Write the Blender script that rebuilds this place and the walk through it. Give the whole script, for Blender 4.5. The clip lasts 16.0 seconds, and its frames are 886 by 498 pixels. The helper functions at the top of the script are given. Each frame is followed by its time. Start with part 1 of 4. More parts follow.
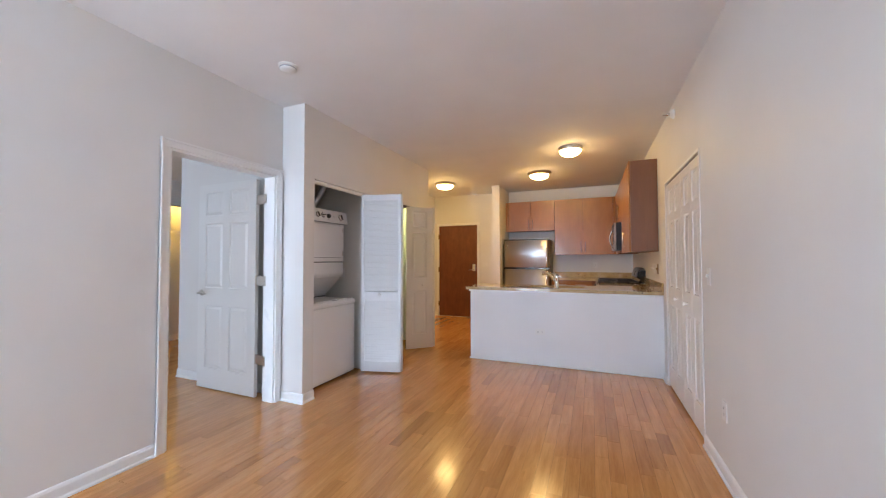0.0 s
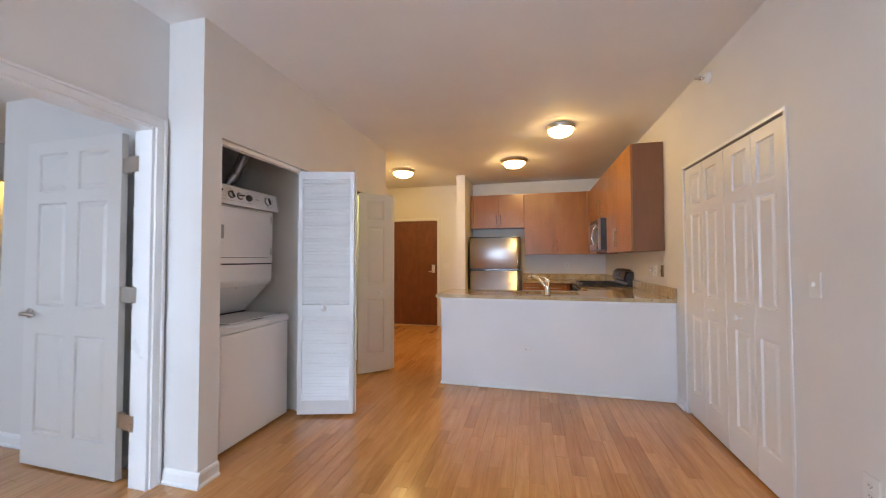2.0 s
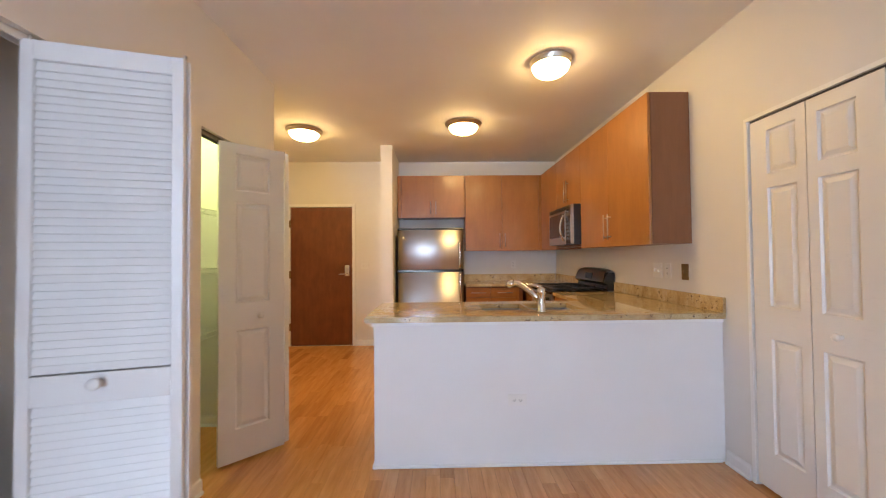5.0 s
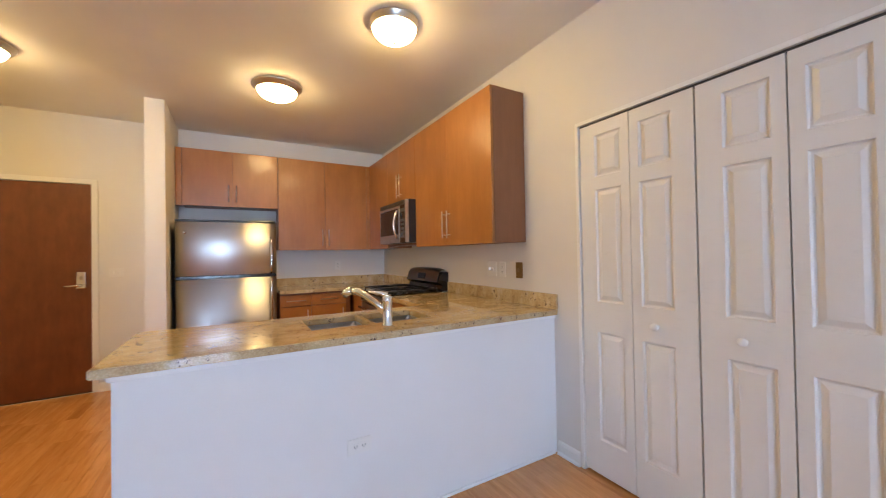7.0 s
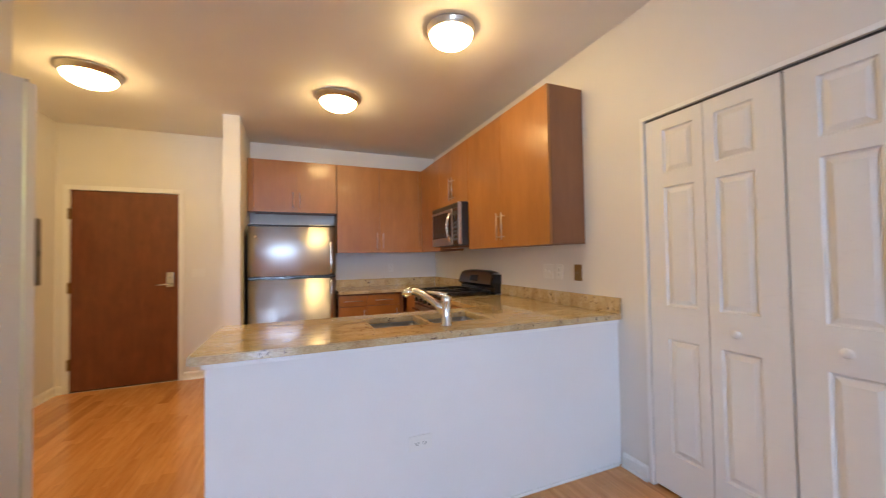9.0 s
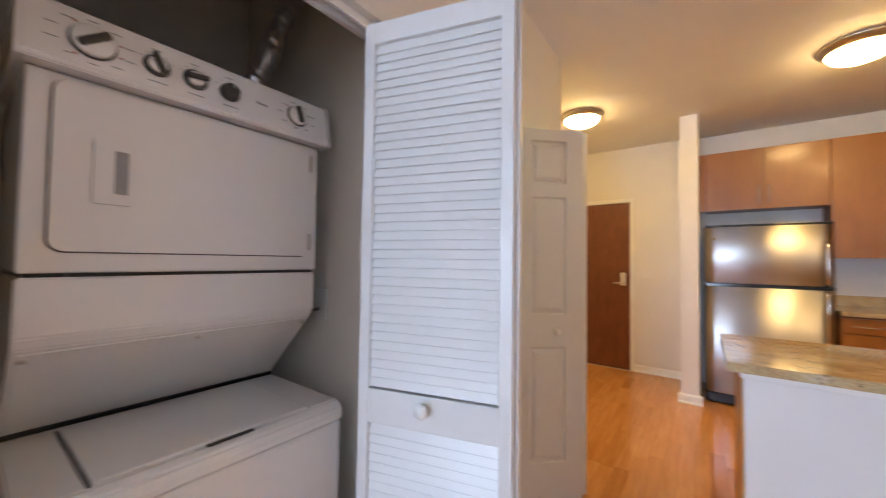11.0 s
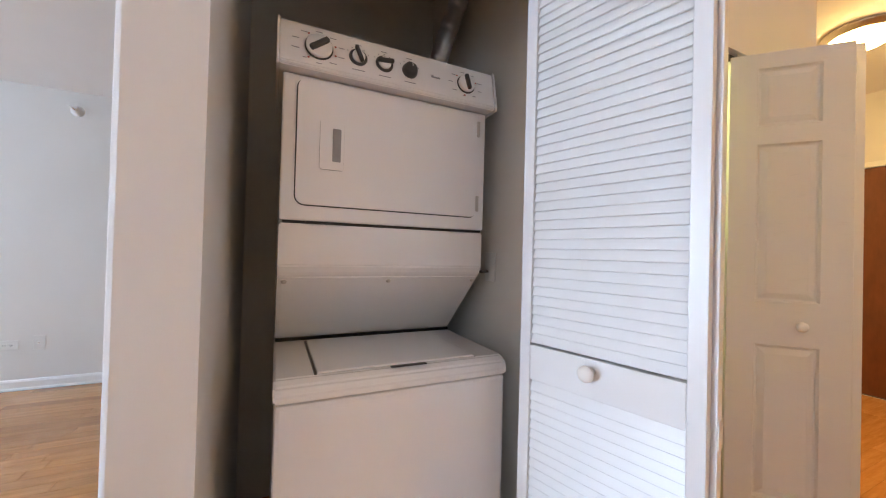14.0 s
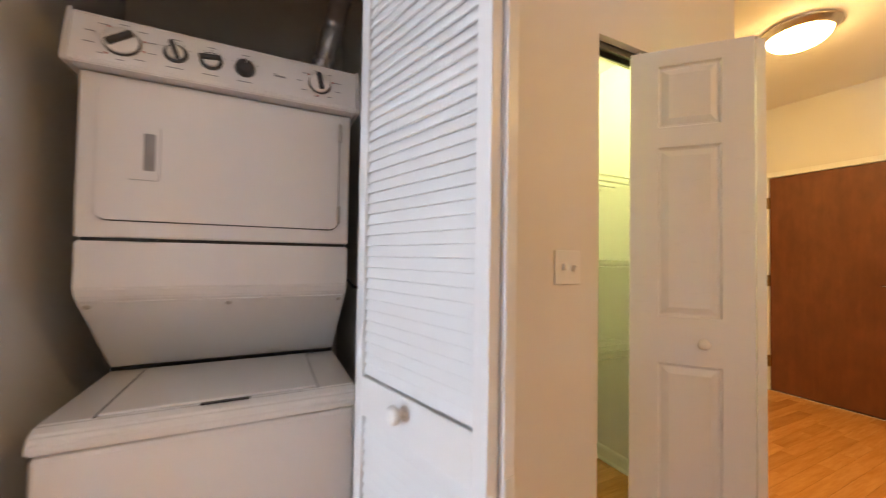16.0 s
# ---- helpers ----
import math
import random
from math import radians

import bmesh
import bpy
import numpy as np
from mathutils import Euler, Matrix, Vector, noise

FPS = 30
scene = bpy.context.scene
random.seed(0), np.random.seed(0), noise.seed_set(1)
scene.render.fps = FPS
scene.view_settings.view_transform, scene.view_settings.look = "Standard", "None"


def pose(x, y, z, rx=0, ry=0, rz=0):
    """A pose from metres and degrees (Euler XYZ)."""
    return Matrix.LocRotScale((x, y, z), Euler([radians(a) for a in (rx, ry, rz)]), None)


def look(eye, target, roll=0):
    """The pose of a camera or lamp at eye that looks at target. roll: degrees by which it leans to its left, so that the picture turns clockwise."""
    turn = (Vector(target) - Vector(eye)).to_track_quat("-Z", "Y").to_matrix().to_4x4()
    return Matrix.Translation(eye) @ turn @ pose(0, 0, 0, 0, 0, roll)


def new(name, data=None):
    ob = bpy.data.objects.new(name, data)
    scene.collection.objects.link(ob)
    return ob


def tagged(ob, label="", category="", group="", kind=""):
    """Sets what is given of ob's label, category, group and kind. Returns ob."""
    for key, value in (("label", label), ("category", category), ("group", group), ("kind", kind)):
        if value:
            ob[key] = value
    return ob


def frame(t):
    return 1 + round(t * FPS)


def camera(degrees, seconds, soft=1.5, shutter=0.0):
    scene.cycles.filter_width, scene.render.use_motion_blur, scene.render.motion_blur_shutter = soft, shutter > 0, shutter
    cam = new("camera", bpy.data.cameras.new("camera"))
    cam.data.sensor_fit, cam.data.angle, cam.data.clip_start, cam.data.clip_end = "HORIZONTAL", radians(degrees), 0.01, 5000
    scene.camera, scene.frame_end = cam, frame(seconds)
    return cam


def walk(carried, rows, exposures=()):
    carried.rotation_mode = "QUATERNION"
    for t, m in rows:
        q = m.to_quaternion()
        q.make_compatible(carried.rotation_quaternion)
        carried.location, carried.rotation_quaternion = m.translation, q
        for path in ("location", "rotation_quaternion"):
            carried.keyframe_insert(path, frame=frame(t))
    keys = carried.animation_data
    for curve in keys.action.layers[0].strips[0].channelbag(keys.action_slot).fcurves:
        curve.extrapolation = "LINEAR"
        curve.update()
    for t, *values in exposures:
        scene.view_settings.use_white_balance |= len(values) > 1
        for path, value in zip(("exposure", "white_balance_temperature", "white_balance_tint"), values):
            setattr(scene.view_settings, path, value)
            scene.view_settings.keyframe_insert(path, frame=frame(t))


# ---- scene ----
cam = camera(101.9, 16.0, 1.1, 0.4)
EXPO = (
    (0.0, 0.20, 6200, 13), (3.0, 0.20, 6250, 13.5), (5.5, 0.37, 6150, 14), (6.5, 0.37, 5850, 12.5), (7.2, 0.37, 5650, 12),
    (8.0, 0.37, 5600, 12), (10.5, 0.34, 6050, 14), (13.0, 0.62, 6250, 12), (14.5, 0.70, 6450, 12.5), (16.0, 0.66, 6800, 13))
PATH = [
    (0, (0.491, 0.637, 1.291), (-0.275, 2.484, 1.347), -0.1),
    (0.5, (0.419, 0.822, 1.302), (-0.267, 2.7, 1.357), -0.0),
    (1, (0.27, 1.035, 1.313), (-0.313, 2.947, 1.374), -0.1),
    (1.5, (0.124, 1.227, 1.295), (-0.419, 3.151, 1.351), -0.1),
    (2, (-0.069, 1.474, 1.297), (-0.546, 3.415, 1.352), -0.1),
    (2.5, (-0.201, 1.661, 1.307), (-0.614, 3.618, 1.354), -0.2),
    (3, (-0.339, 1.889, 1.314), (-0.639, 3.866, 1.364), -0.4),
    (5.5, (-0.6, 3.122, 1.289), (-0.364, 5.108, 1.327), -0.6),
    (6, (-0.569, 3.295, 1.275), (-0.052, 5.227, 1.321), -0.8),
    (6.5, (-0.563, 3.397, 1.303), (0.202, 5.245, 1.335), -1.0),
    (7, (-0.594, 3.458, 1.307), (0.396, 5.196, 1.33), -1.0),
    (7.5, (-0.605, 3.472, 1.301), (0.484, 5.149, 1.33), -1.1),
    (8, (-0.562, 3.48, 1.304), (0.536, 5.151, 1.335), -1.2),
    (10.5, (-0.989, 3.417, 1.276), (-1.688, 5.289, 1.349), 0.3),
    (11, (-1.105, 3.351, 1.303), (-2.284, 4.965, 1.366), 0.8),
    (11.5, (-1.192, 3.326, 1.352), (-2.664, 4.679, 1.388), 1.5),
    (12, (-1.187, 3.356, 1.377), (-2.815, 4.517, 1.402), 1.4),
    (12.5, (-1.162, 3.385, 1.396), (-2.87, 4.425, 1.412), 1.5),
    (13, (-1.135, 3.409, 1.361), (-2.891, 4.367, 1.374), 1.5),
    (13.5, (-1.106, 3.419, 1.272), (-2.893, 4.317, 1.296), 1.4),
    (14, (-1.081, 3.418, 1.179), (-2.891, 4.267, 1.2), 1.5),
    (14.5, (-1.032, 3.438, 1.18), (-2.866, 4.236, 1.2), 1.5),
    (15, (-0.973, 3.49, 1.189), (-2.816, 4.267, 1.204), 1.5),
    (15.5, (-0.962, 3.658, 1.202), (-2.811, 4.419, 1.22), 1.5),
    (16, (-0.995, 3.877, 1.226), (-2.796, 4.746, 1.272), 0.9),
]
walk(cam, [(t, look(eye, target, roll)) for t, eye, target, roll in PATH], EXPO)

# ---------------------------------------------------------------- light
world = bpy.data.worlds.new("sky")
scene.world = world
world.use_nodes = True
wn = world.node_tree
sky = wn.nodes.new("ShaderNodeTexSky")
sky.sky_type, sky.sun_disc = "NISHITA", False
sky.sun_elevation, sky.sun_rotation = radians(40), radians(20)
wn.nodes["Background"].inputs["Strength"].default_value = 0.1
wn.links.new(sky.outputs["Color"], wn.nodes["Background"].inputs["Color"])

sun = new("sun", bpy.data.lights.new("sun", "SUN"))
sun.data.energy, sun.data.angle, sun.data.color = 1.0, radians(12), (1.0, 0.96, 0.9)
sun.matrix_basis = look((0, 0, 0), (-0.3, -0.75, -0.7))


def window_light(name, x, y, z, w, h, watts, color):
    """Daylight through a window opening, towards +y."""
    lamp = new(name, bpy.data.lights.new(name, "AREA"))
    lamp.data.shape, lamp.data.size, lamp.data.size_y = "RECTANGLE", w, h
    lamp.data.energy, lamp.data.color = watts, color
    lamp.matrix_basis = look((x, y, z), (x, y + 1, z))
    return lamp


DAY = (0.62, 0.79, 1.0)
YW = -2.2     # inner face of the window wall
window_light("daylight_living", -1.30, YW - 0.12, 1.25, 1.15, 2.1, 100, DAY)
window_light("daylight_bedroom", -3.7, YW - 0.12, 1.35, 1.6, 1.7, 58, DAY)
LAMP_STRENGTH = 50.0
LAMP_COLOR = (1.0, 0.65, 0.22)

# ---------------------------------------------------------------- materials


class Nodes:
    """A small wrapper round one material's node tree."""

    def __init__(self, name):
        self.m = bpy.data.materials.new(name)
        self.m.use_nodes = True
        self.t = self.m.node_tree
        self.b = self.t.nodes["Principled BSDF"]

    def add(self, kind, **kw):
        n = self.t.nodes.new(kind)
        for k, v in kw.items():
            n.inputs[k].default_value = v
        return n

    def link(self, a, b):
        self.t.links.new(a, b)

    def coords(self, scale=(1, 1, 1)):
        tc = self.add("ShaderNodeTexCoord")
        mp = self.add("ShaderNodeMapping", Scale=scale)
        self.link(tc.outputs["Object"], mp.inputs["Vector"])
        return mp.outputs["Vector"]

    def noise(self, vec, scale, detail=4.0, rough=0.5):
        n = self.add("ShaderNodeTexNoise", Scale=scale, Detail=detail, Roughness=rough)
        self.link(vec, n.inputs["Vector"])
        return n.outputs["Fac"]

    def ramp(self, fac, stops):
        r = self.add("ShaderNodeValToRGB")
        e = r.color_ramp.elements
        while len(e) < len(stops):
            e.new(0.5)
        for el, (p, c) in zip(e, stops):
            el.position, el.color = p, (*c, 1)
        self.link(fac, r.inputs["Fac"])
        return r.outputs["Color"]

    def mix(self, fac, a, b, mode="MIX"):
        n = self.t.nodes.new("ShaderNodeMix")
        n.data_type, n.blend_type = "RGBA", mode
        for v, k in ((fac, 0), (a, 6), (b, 7)):
            if hasattr(v, "is_linked"):
                self.link(v, n.inputs[k])
            else:
                n.inputs[k].default_value = v if k == 0 else (*v, 1)
        return n.outputs[2]

    def bump(self, height, strength=0.1, dist=0.002):
        n = self.add("ShaderNodeBump", Strength=strength, Distance=dist)
        self.link(height, n.inputs["Height"])
        self.link(n.outputs["Normal"], self.b.inputs["Normal"])

    def set(self, **kw):
        for k, v in kw.items():
            self.b.inputs[k.replace("_", " ")].default_value = v
        return self

    def scaled(self, fac, lo, hi):
        n = self.add("ShaderNodeMapRange")
        n.inputs["To Min"].default_value, n.inputs["To Max"].default_value = lo, hi
        self.link(fac, n.inputs["Value"])
        return n.outputs["Result"]


def tint(c, k):
    return tuple(min(1, v * k) for v in c)


def painted(name, c, rough=0.5, grain=260.0, bump=0.12, vary=0.04, coat=0.0):
    n = Nodes(name)
    v = n.coords()
    big = n.noise(v, 1.3, 3)
    small = n.noise(v, grain, 2)
    col = n.ramp(big, ((0.3, tint(c, 1 - vary)), (0.7, tint(c, 1 + vary * 0.6))))
    n.link(col, n.b.inputs["Base Color"])
    n.link(n.scaled(n.noise(v, 6.0, 3), rough - 0.06, rough + 0.06), n.b.inputs["Roughness"])
    n.bump(small, bump, 0.001)
    n.set(Coat_Weight=coat)
    return n.m


def scuffed(name, c, rough):
    """Semi-gloss door paint with faint rub marks."""
    n = Nodes(name)
    v = n.coords()
    marks = n.ramp(n.noise(n.coords((3, 3, 14)), 5.0, 6, 0.7), ((0.30, tint(c, 0.96)), (0.42, c)))
    n.link(marks, n.b.inputs["Base Color"])
    n.link(n.scaled(n.noise(v, 9.0, 4), rough - 0.08, rough + 0.1), n.b.inputs["Roughness"])
    n.bump(n.noise(n.coords((60, 60, 8)), 10.0, 3), 0.03, 0.001)
    return n.m


def wood(name, dark, light, axis="Z", rough=0.33, coat=0.25, seed_from=None, scale=1.0, blotch=0.0, blotch_size=5.0):
    """Straight-grained veneer; seed_from: per-object or per-island shade."""
    n = Nodes(name)
    s = {"X": (1.2, 14, 14), "Y": (14, 1.2, 14), "Z": (14, 14, 1.2)}[axis]
    tc = n.add("ShaderNodeTexCoord")
    mp = n.add("ShaderNodeMapping", Scale=tuple(k * scale for k in s))
    n.link(tc.outputs["Object"], mp.inputs["Vector"])
    rnd = None
    if seed_from:
        src = n.add("ShaderNodeObjectInfo" if seed_from == "object" else "ShaderNodeNewGeometry")
        rnd = src.outputs["Random" if seed_from == "object" else "Random Per Island"]
        k = n.add("ShaderNodeMath")
        k.operation = "MULTIPLY"
        k.inputs[1].default_value = 37.0
        n.link(rnd, k.inputs[0])
        n.link(k.outputs[0], mp.inputs["Location"])
    v = mp.outputs["Vector"]
    grain = n.noise(v, 2.2, 6, 0.62)
    fine = n.noise(v, 11.0, 3, 0.7)
    col = n.ramp(grain, ((0.28, dark), (0.72, light)))
    col = n.mix(0.12, col, n.ramp(fine, ((0.35, tint(dark, 0.8)), (0.6, tint(light, 1.05)))))
    if blotch:
        cloud = n.noise(n.coords((1, 1, 0.45)), blotch_size, 5, 0.6)
        col = n.mix(1.0, col, n.ramp(cloud, ((0.32, tint((1, 0.96, 0.92), 1 - blotch)), (0.68, (1, 1, 1)))), "MULTIPLY")
    if rnd:
        shade = n.ramp(rnd, ((0.0, (0.72, 0.65, 0.58)), (0.25, (0.90, 0.85, 0.80)), (0.70, (1.0, 0.97, 0.94)), (1.0, (1.0, 1.0, 1.0))))
        col = n.mix(1.0, col, shade, "MULTIPLY")
    n.link(col, n.b.inputs["Base Color"])
    n.link(n.scaled(n.noise(n.coords(), 5.0, 4), rough - 0.05, rough + 0.07), n.b.inputs["Roughness"])
    n.bump(fine, 0.06, 0.0008)
    n.set(Coat_Weight=coat, Coat_Roughness=0.12)
    return n.m


def metal(name, c, rough, aniso=0.0, brush=None):
    n = Nodes(name)
    v = n.coords(brush or (1, 1, 1))
    f = n.noise(v, 40.0 if brush else 18.0, 4)
    n.link(n.ramp(f, ((0.3, tint(c, 0.93)), (0.7, c))), n.b.inputs["Base Color"])
    n.link(n.scaled(f, rough - 0.03, rough + 0.05), n.b.inputs["Roughness"])
    n.set(Metallic=1.0, Anisotropic=aniso, Anisotropic_Rotation=0.25 if aniso else 0.0)
    if brush:
        n.bump(f, 0.02, 0.0005)
    if aniso:
        tan = n.add("ShaderNodeTangent")
        tan.direction_type, tan.axis = "RADIAL", "Z"
        n.link(tan.outputs["Tangent"], n.b.inputs["Tangent"])
    return n.m


def brushed(name, c):
    """Horizontally brushed steel: reflections run out upwards and downwards."""
    n = Nodes(name)
    streak = n.noise(n.coords((2, 2, 260)), 3.0, 3)
    n.link(n.ramp(streak, ((0.3, tint(c, 0.96)), (0.7, c))), n.b.inputs["Base Color"])
    up = n.add("ShaderNodeCombineXYZ", Z=1.0)
    n.link(up.outputs["Vector"], n.b.inputs["Tangent"])
    n.set(Metallic=1.0, Roughness=0.33, Anisotropic=1.0)
    return n.m


def plain(name, c, rough=0.4, vary=0.1):
    n = Nodes(name)
    f = n.noise(n.coords(), 30.0, 3)
    n.link(n.ramp(f, ((0.3, tint(c, 1 - vary)), (0.7, tint(c, 1 + vary)))), n.b.inputs["Base Color"])
    n.set(Roughness=rough)
    return n.m


def granite(name):
    n = Nodes(name)
    v = n.coords()
    cloud = n.noise(n.coords((1, 2.0, 1)), 6.0, 8, 0.66)
    col = n.ramp(cloud, ((0.26, (0.24, 0.14, 0.055)), (0.40, (0.50, 0.35, 0.15)), (0.55, (0.62, 0.48, 0.25)), (0.74, (0.74, 0.68, 0.55))))
    crystal = n.add("ShaderNodeTexVoronoi", Scale=130.0)
    n.link(v, crystal.inputs["Vector"])
    col = n.mix(0.28, col, n.ramp(crystal.outputs["Distance"], ((0.1, (0.75, 0.66, 0.5)), (0.7, (0.28, 0.2, 0.12)))))
    speck = n.noise(v, 42.0, 5, 0.7)
    patch = n.noise(v, 9.0, 3)
    mask = n.add("ShaderNodeMath")
    mask.operation = "MULTIPLY"
    n.link(n.ramp(speck, ((0.585, (0, 0, 0)), (0.62, (1, 1, 1)))), mask.inputs[0])
    n.link(n.ramp(patch, ((0.44, (0, 0, 0)), (0.54, (1, 1, 1)))), mask.inputs[1])
    col = n.mix(mask.outputs[0], col, (0.07, 0.04, 0.03))
    n.link(col, n.b.inputs["Base Color"])
    n.set(Roughness=0.07, Coat_Weight=0.4, Coat_Roughness=0.04)
    return n.m


def glowing(name, c, strength):
    n = Nodes(name)
    n.set(Base_Color=(0.9, 0.88, 0.84, 1), Roughness=0.3, Emission_Color=(*c, 1), Emission_Strength=strength)
    return n.m


WALL = painted("wall_paint", (0.775, 0.755, 0.725), 0.55)
CEIL = painted("ceiling_paint", (0.86, 0.845, 0.83), 0.7)
HALF = painted("half_wall_paint", (0.82, 0.815, 0.81), 0.5)
CLOSET = painted("closet_paint", (0.78, 0.75, 0.69), 0.7)
TRIM = painted("trim_paint", (0.86, 0.855, 0.84), 0.3, 120, 0.05, 0.02)
DOOR = scuffed("door_paint", (0.80, 0.785, 0.755), 0.32)
LOUVRE = painted("louvre_paint", (0.77, 0.765, 0.755), 0.34, 120, 0.05, 0.02)
ENAMEL = painted("appliance_enamel", (0.88, 0.87, 0.86), 0.24, 400, 0.03, 0.015, 0.3)
PLASTIC = painted("white_plastic", (0.82, 0.81, 0.78), 0.3, 300, 0.03, 0.02)
CABINET = wood("cabinet_maple", (0.385, 0.158, 0.034), (0.430, 0.188, 0.044), "Z", 0.30, 0.2, None, 0.8, 0.22, 4.5)
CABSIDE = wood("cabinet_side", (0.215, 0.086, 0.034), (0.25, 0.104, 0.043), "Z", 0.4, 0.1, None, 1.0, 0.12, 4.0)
ENTRY = wood("entry_veneer", (0.185, 0.054, 0.017), (0.225, 0.070, 0.023), "Z", 0.36, 0.2, None, 0.8, 0.30, 9.0)
PLANK = wood("floor_plank", (0.53, 0.228, 0.062), (0.76, 0.395, 0.130), "Y", 0.21, 0.45, "object")
PLANKS = wood("floor_planks", (0.53, 0.228, 0.062), (0.76, 0.395, 0.130), "Y", 0.21, 0.45, "island")
GAP = plain("floor_gap", (0.16, 0.075, 0.03), 0.8)
STEEL = brushed("brushed_steel", (0.52, 0.505, 0.485))
DARKSTEEL = metal("dark_steel", (0.20, 0.195, 0.19), 0.30)
SINKM = metal("sink_steel", (0.55, 0.55, 0.55), 0.28)
NICKEL = metal("brushed_nickel", (0.62, 0.58, 0.53), 0.28)
CHROME = metal("chrome", (0.82, 0.82, 0.82), 0.10)
FOIL = metal("foil_duct", (0.72, 0.72, 0.73), 0.3)
PANELGREY = metal("panel_grey", (0.34, 0.33, 0.31), 0.5)
BRASS = metal("aged_brass", (0.30, 0.20, 0.10), 0.4)
BLACK = plain("black_plastic", (0.014, 0.014, 0.015), 0.3)
BLACKE = plain("black_enamel", (0.012, 0.012, 0.013), 0.14)
DKGREY = plain("dark_grey_plastic", (0.06, 0.06, 0.062), 0.35)
GREY = plain("grey_print", (0.33, 0.33, 0.34), 0.5)
REDP = plain("red_print", (0.45, 0.08, 0.06), 0.5)
GLASSB = plain("dark_oven_glass", (0.006, 0.006, 0.007), 0.05)
GRANITE = granite("granite")
GLOW = glowing("lit_opal_glass", LAMP_COLOR, LAMP_STRENGTH)
GLOW_LINEN = glowing("lit_closet_bulb", (0.92, 1.0, 0.36), 190.0)
GLOW_BED = glowing("lit_wardrobe_bulb", (1.0, 0.62, 0.14), 260.0)
glass_nodes = Nodes("window_glass")
glass_nodes.set(Base_Color=(1, 1, 1, 1), Roughness=0.0, Transmission_Weight=1.0, IOR=1.45)
GLASS = glass_nodes.m

# ---------------------------------------------------------------- mesh helpers


def box(bm, x0, x1, y0, y1, z0, z1):
    vs = [bm.verts.new(p) for p in ((x0, y0, z0), (x1, y0, z0), (x1, y1, z0), (x0, y1, z0), (x0, y0, z1), (x1, y0, z1), (x1, y1, z1), (x0, y1, z1))]
    fs = [bm.faces.new([vs[i] for i in f]) for f in ((3, 2, 1, 0), (4, 5, 6, 7), (0, 1, 5, 4), (1, 2, 6, 5), (2, 3, 7, 6), (3, 0, 4, 7))]
    return vs, fs


def boxes(*dims, bevel=0.0, seg=2):
    bm = bmesh.new()
    for d in dims:
        box(bm, *d)
    if bevel:
        bmesh.ops.bevel(bm, geom=bm.edges[:], offset=bevel, segments=seg, affect="EDGES", profile=0.5)
    return bm


def prism(profile, y0, y1, bevel=0.0):
    """A closed (x, z) outline drawn out along y."""
    bm = bmesh.new()
    a = [bm.verts.new((x, y0, z)) for x, z in profile]
    b = [bm.verts.new((x, y1, z)) for x, z in profile]
    n = len(a)
    bm.faces.new(a)
    bm.faces.new(b[::-1])
    for i in range(n):
        bm.faces.new((a[i], b[i], b[(i + 1) % n], a[(i + 1) % n]))
    bmesh.ops.recalc_face_normals(bm, faces=bm.faces[:])
    if bevel:
        bmesh.ops.bevel(bm, geom=bm.edges[:], offset=bevel, segments=2, affect="EDGES")
    return bm


def lathe(profile, seg=32, m=None):
    """(radius, height) outline turned round z, then placed by m."""
    bm = bmesh.new()
    rings = []
    for r, z in profile:
        if r < 1e-5:
            rings.append([bm.verts.new((0, 0, z))])
        else:
            rings.append([bm.verts.new((r * math.cos(2 * math.pi * i / seg), r * math.sin(2 * math.pi * i / seg), z)) for i in range(seg)])
    for a, b in zip(rings, rings[1:]):
        for i in range(seg):
            j = (i + 1) % seg
            q = [a[i % len(a)], a[j % len(a)], b[j % len(b)], b[i % len(b)]]
            q = list(dict.fromkeys(q))
            if len(q) > 2:
                bm.faces.new(q)
    bmesh.ops.recalc_face_normals(bm, faces=bm.faces[:])
    for f in bm.faces:
        f.smooth = True
    if m is not None:
        bmesh.ops.transform(bm, matrix=m, verts=bm.verts[:])
    return bm


def tube(points, r, seg=10, bm=None):
    """A round bar along points; r may be one radius or one for each point."""
    bm = bm or bmesh.new()
    pts = [Vector(p) for p in points]
    rs = r if isinstance(r, (list, tuple)) else [r] * len(pts)
    rings = []
    for i, p in enumerate(pts):
        d = (pts[min(i + 1, len(pts) - 1)] - pts[max(i - 1, 0)]).normalized()
        u = d.orthogonal().normalized() if i == 0 else (u - d * u.dot(d)).normalized()
        w = d.cross(u)
        rings.append([bm.verts.new(p + rs[i] * (u * math.cos(2 * math.pi * k / seg) + w * math.sin(2 * math.pi * k / seg))) for k in range(seg)])
    for a, b in zip(rings, rings[1:]):
        for k in range(seg):
            bm.faces.new((a[k], a[(k + 1) % seg], b[(k + 1) % seg], b[k])).smooth = True
    bm.faces.new(rings[0][::-1])
    bm.faces.new(rings[-1])
    return bm


def moved(bm, m):
    bmesh.ops.transform(bm, matrix=m, verts=bm.verts[:])
    return bm


def mesh(name, bm, material):
    me = bpy.data.meshes.new(name)
    bm.to_mesh(me)
    bm.free()
    me.materials.append(material)
    return me


def structure(name, bm, material, label="", category=""):
    return tagged(new(name, mesh(name, bm, material)), label, category or name.split("_")[0], "", "structure")


def thing(name, label, category, m=None, group="", kind=""):
    ob = new(name)
    ob.empty_display_size = 0.1
    ob.matrix_basis = m if m is not None else Matrix()
    return tagged(ob, label, category, group, kind)


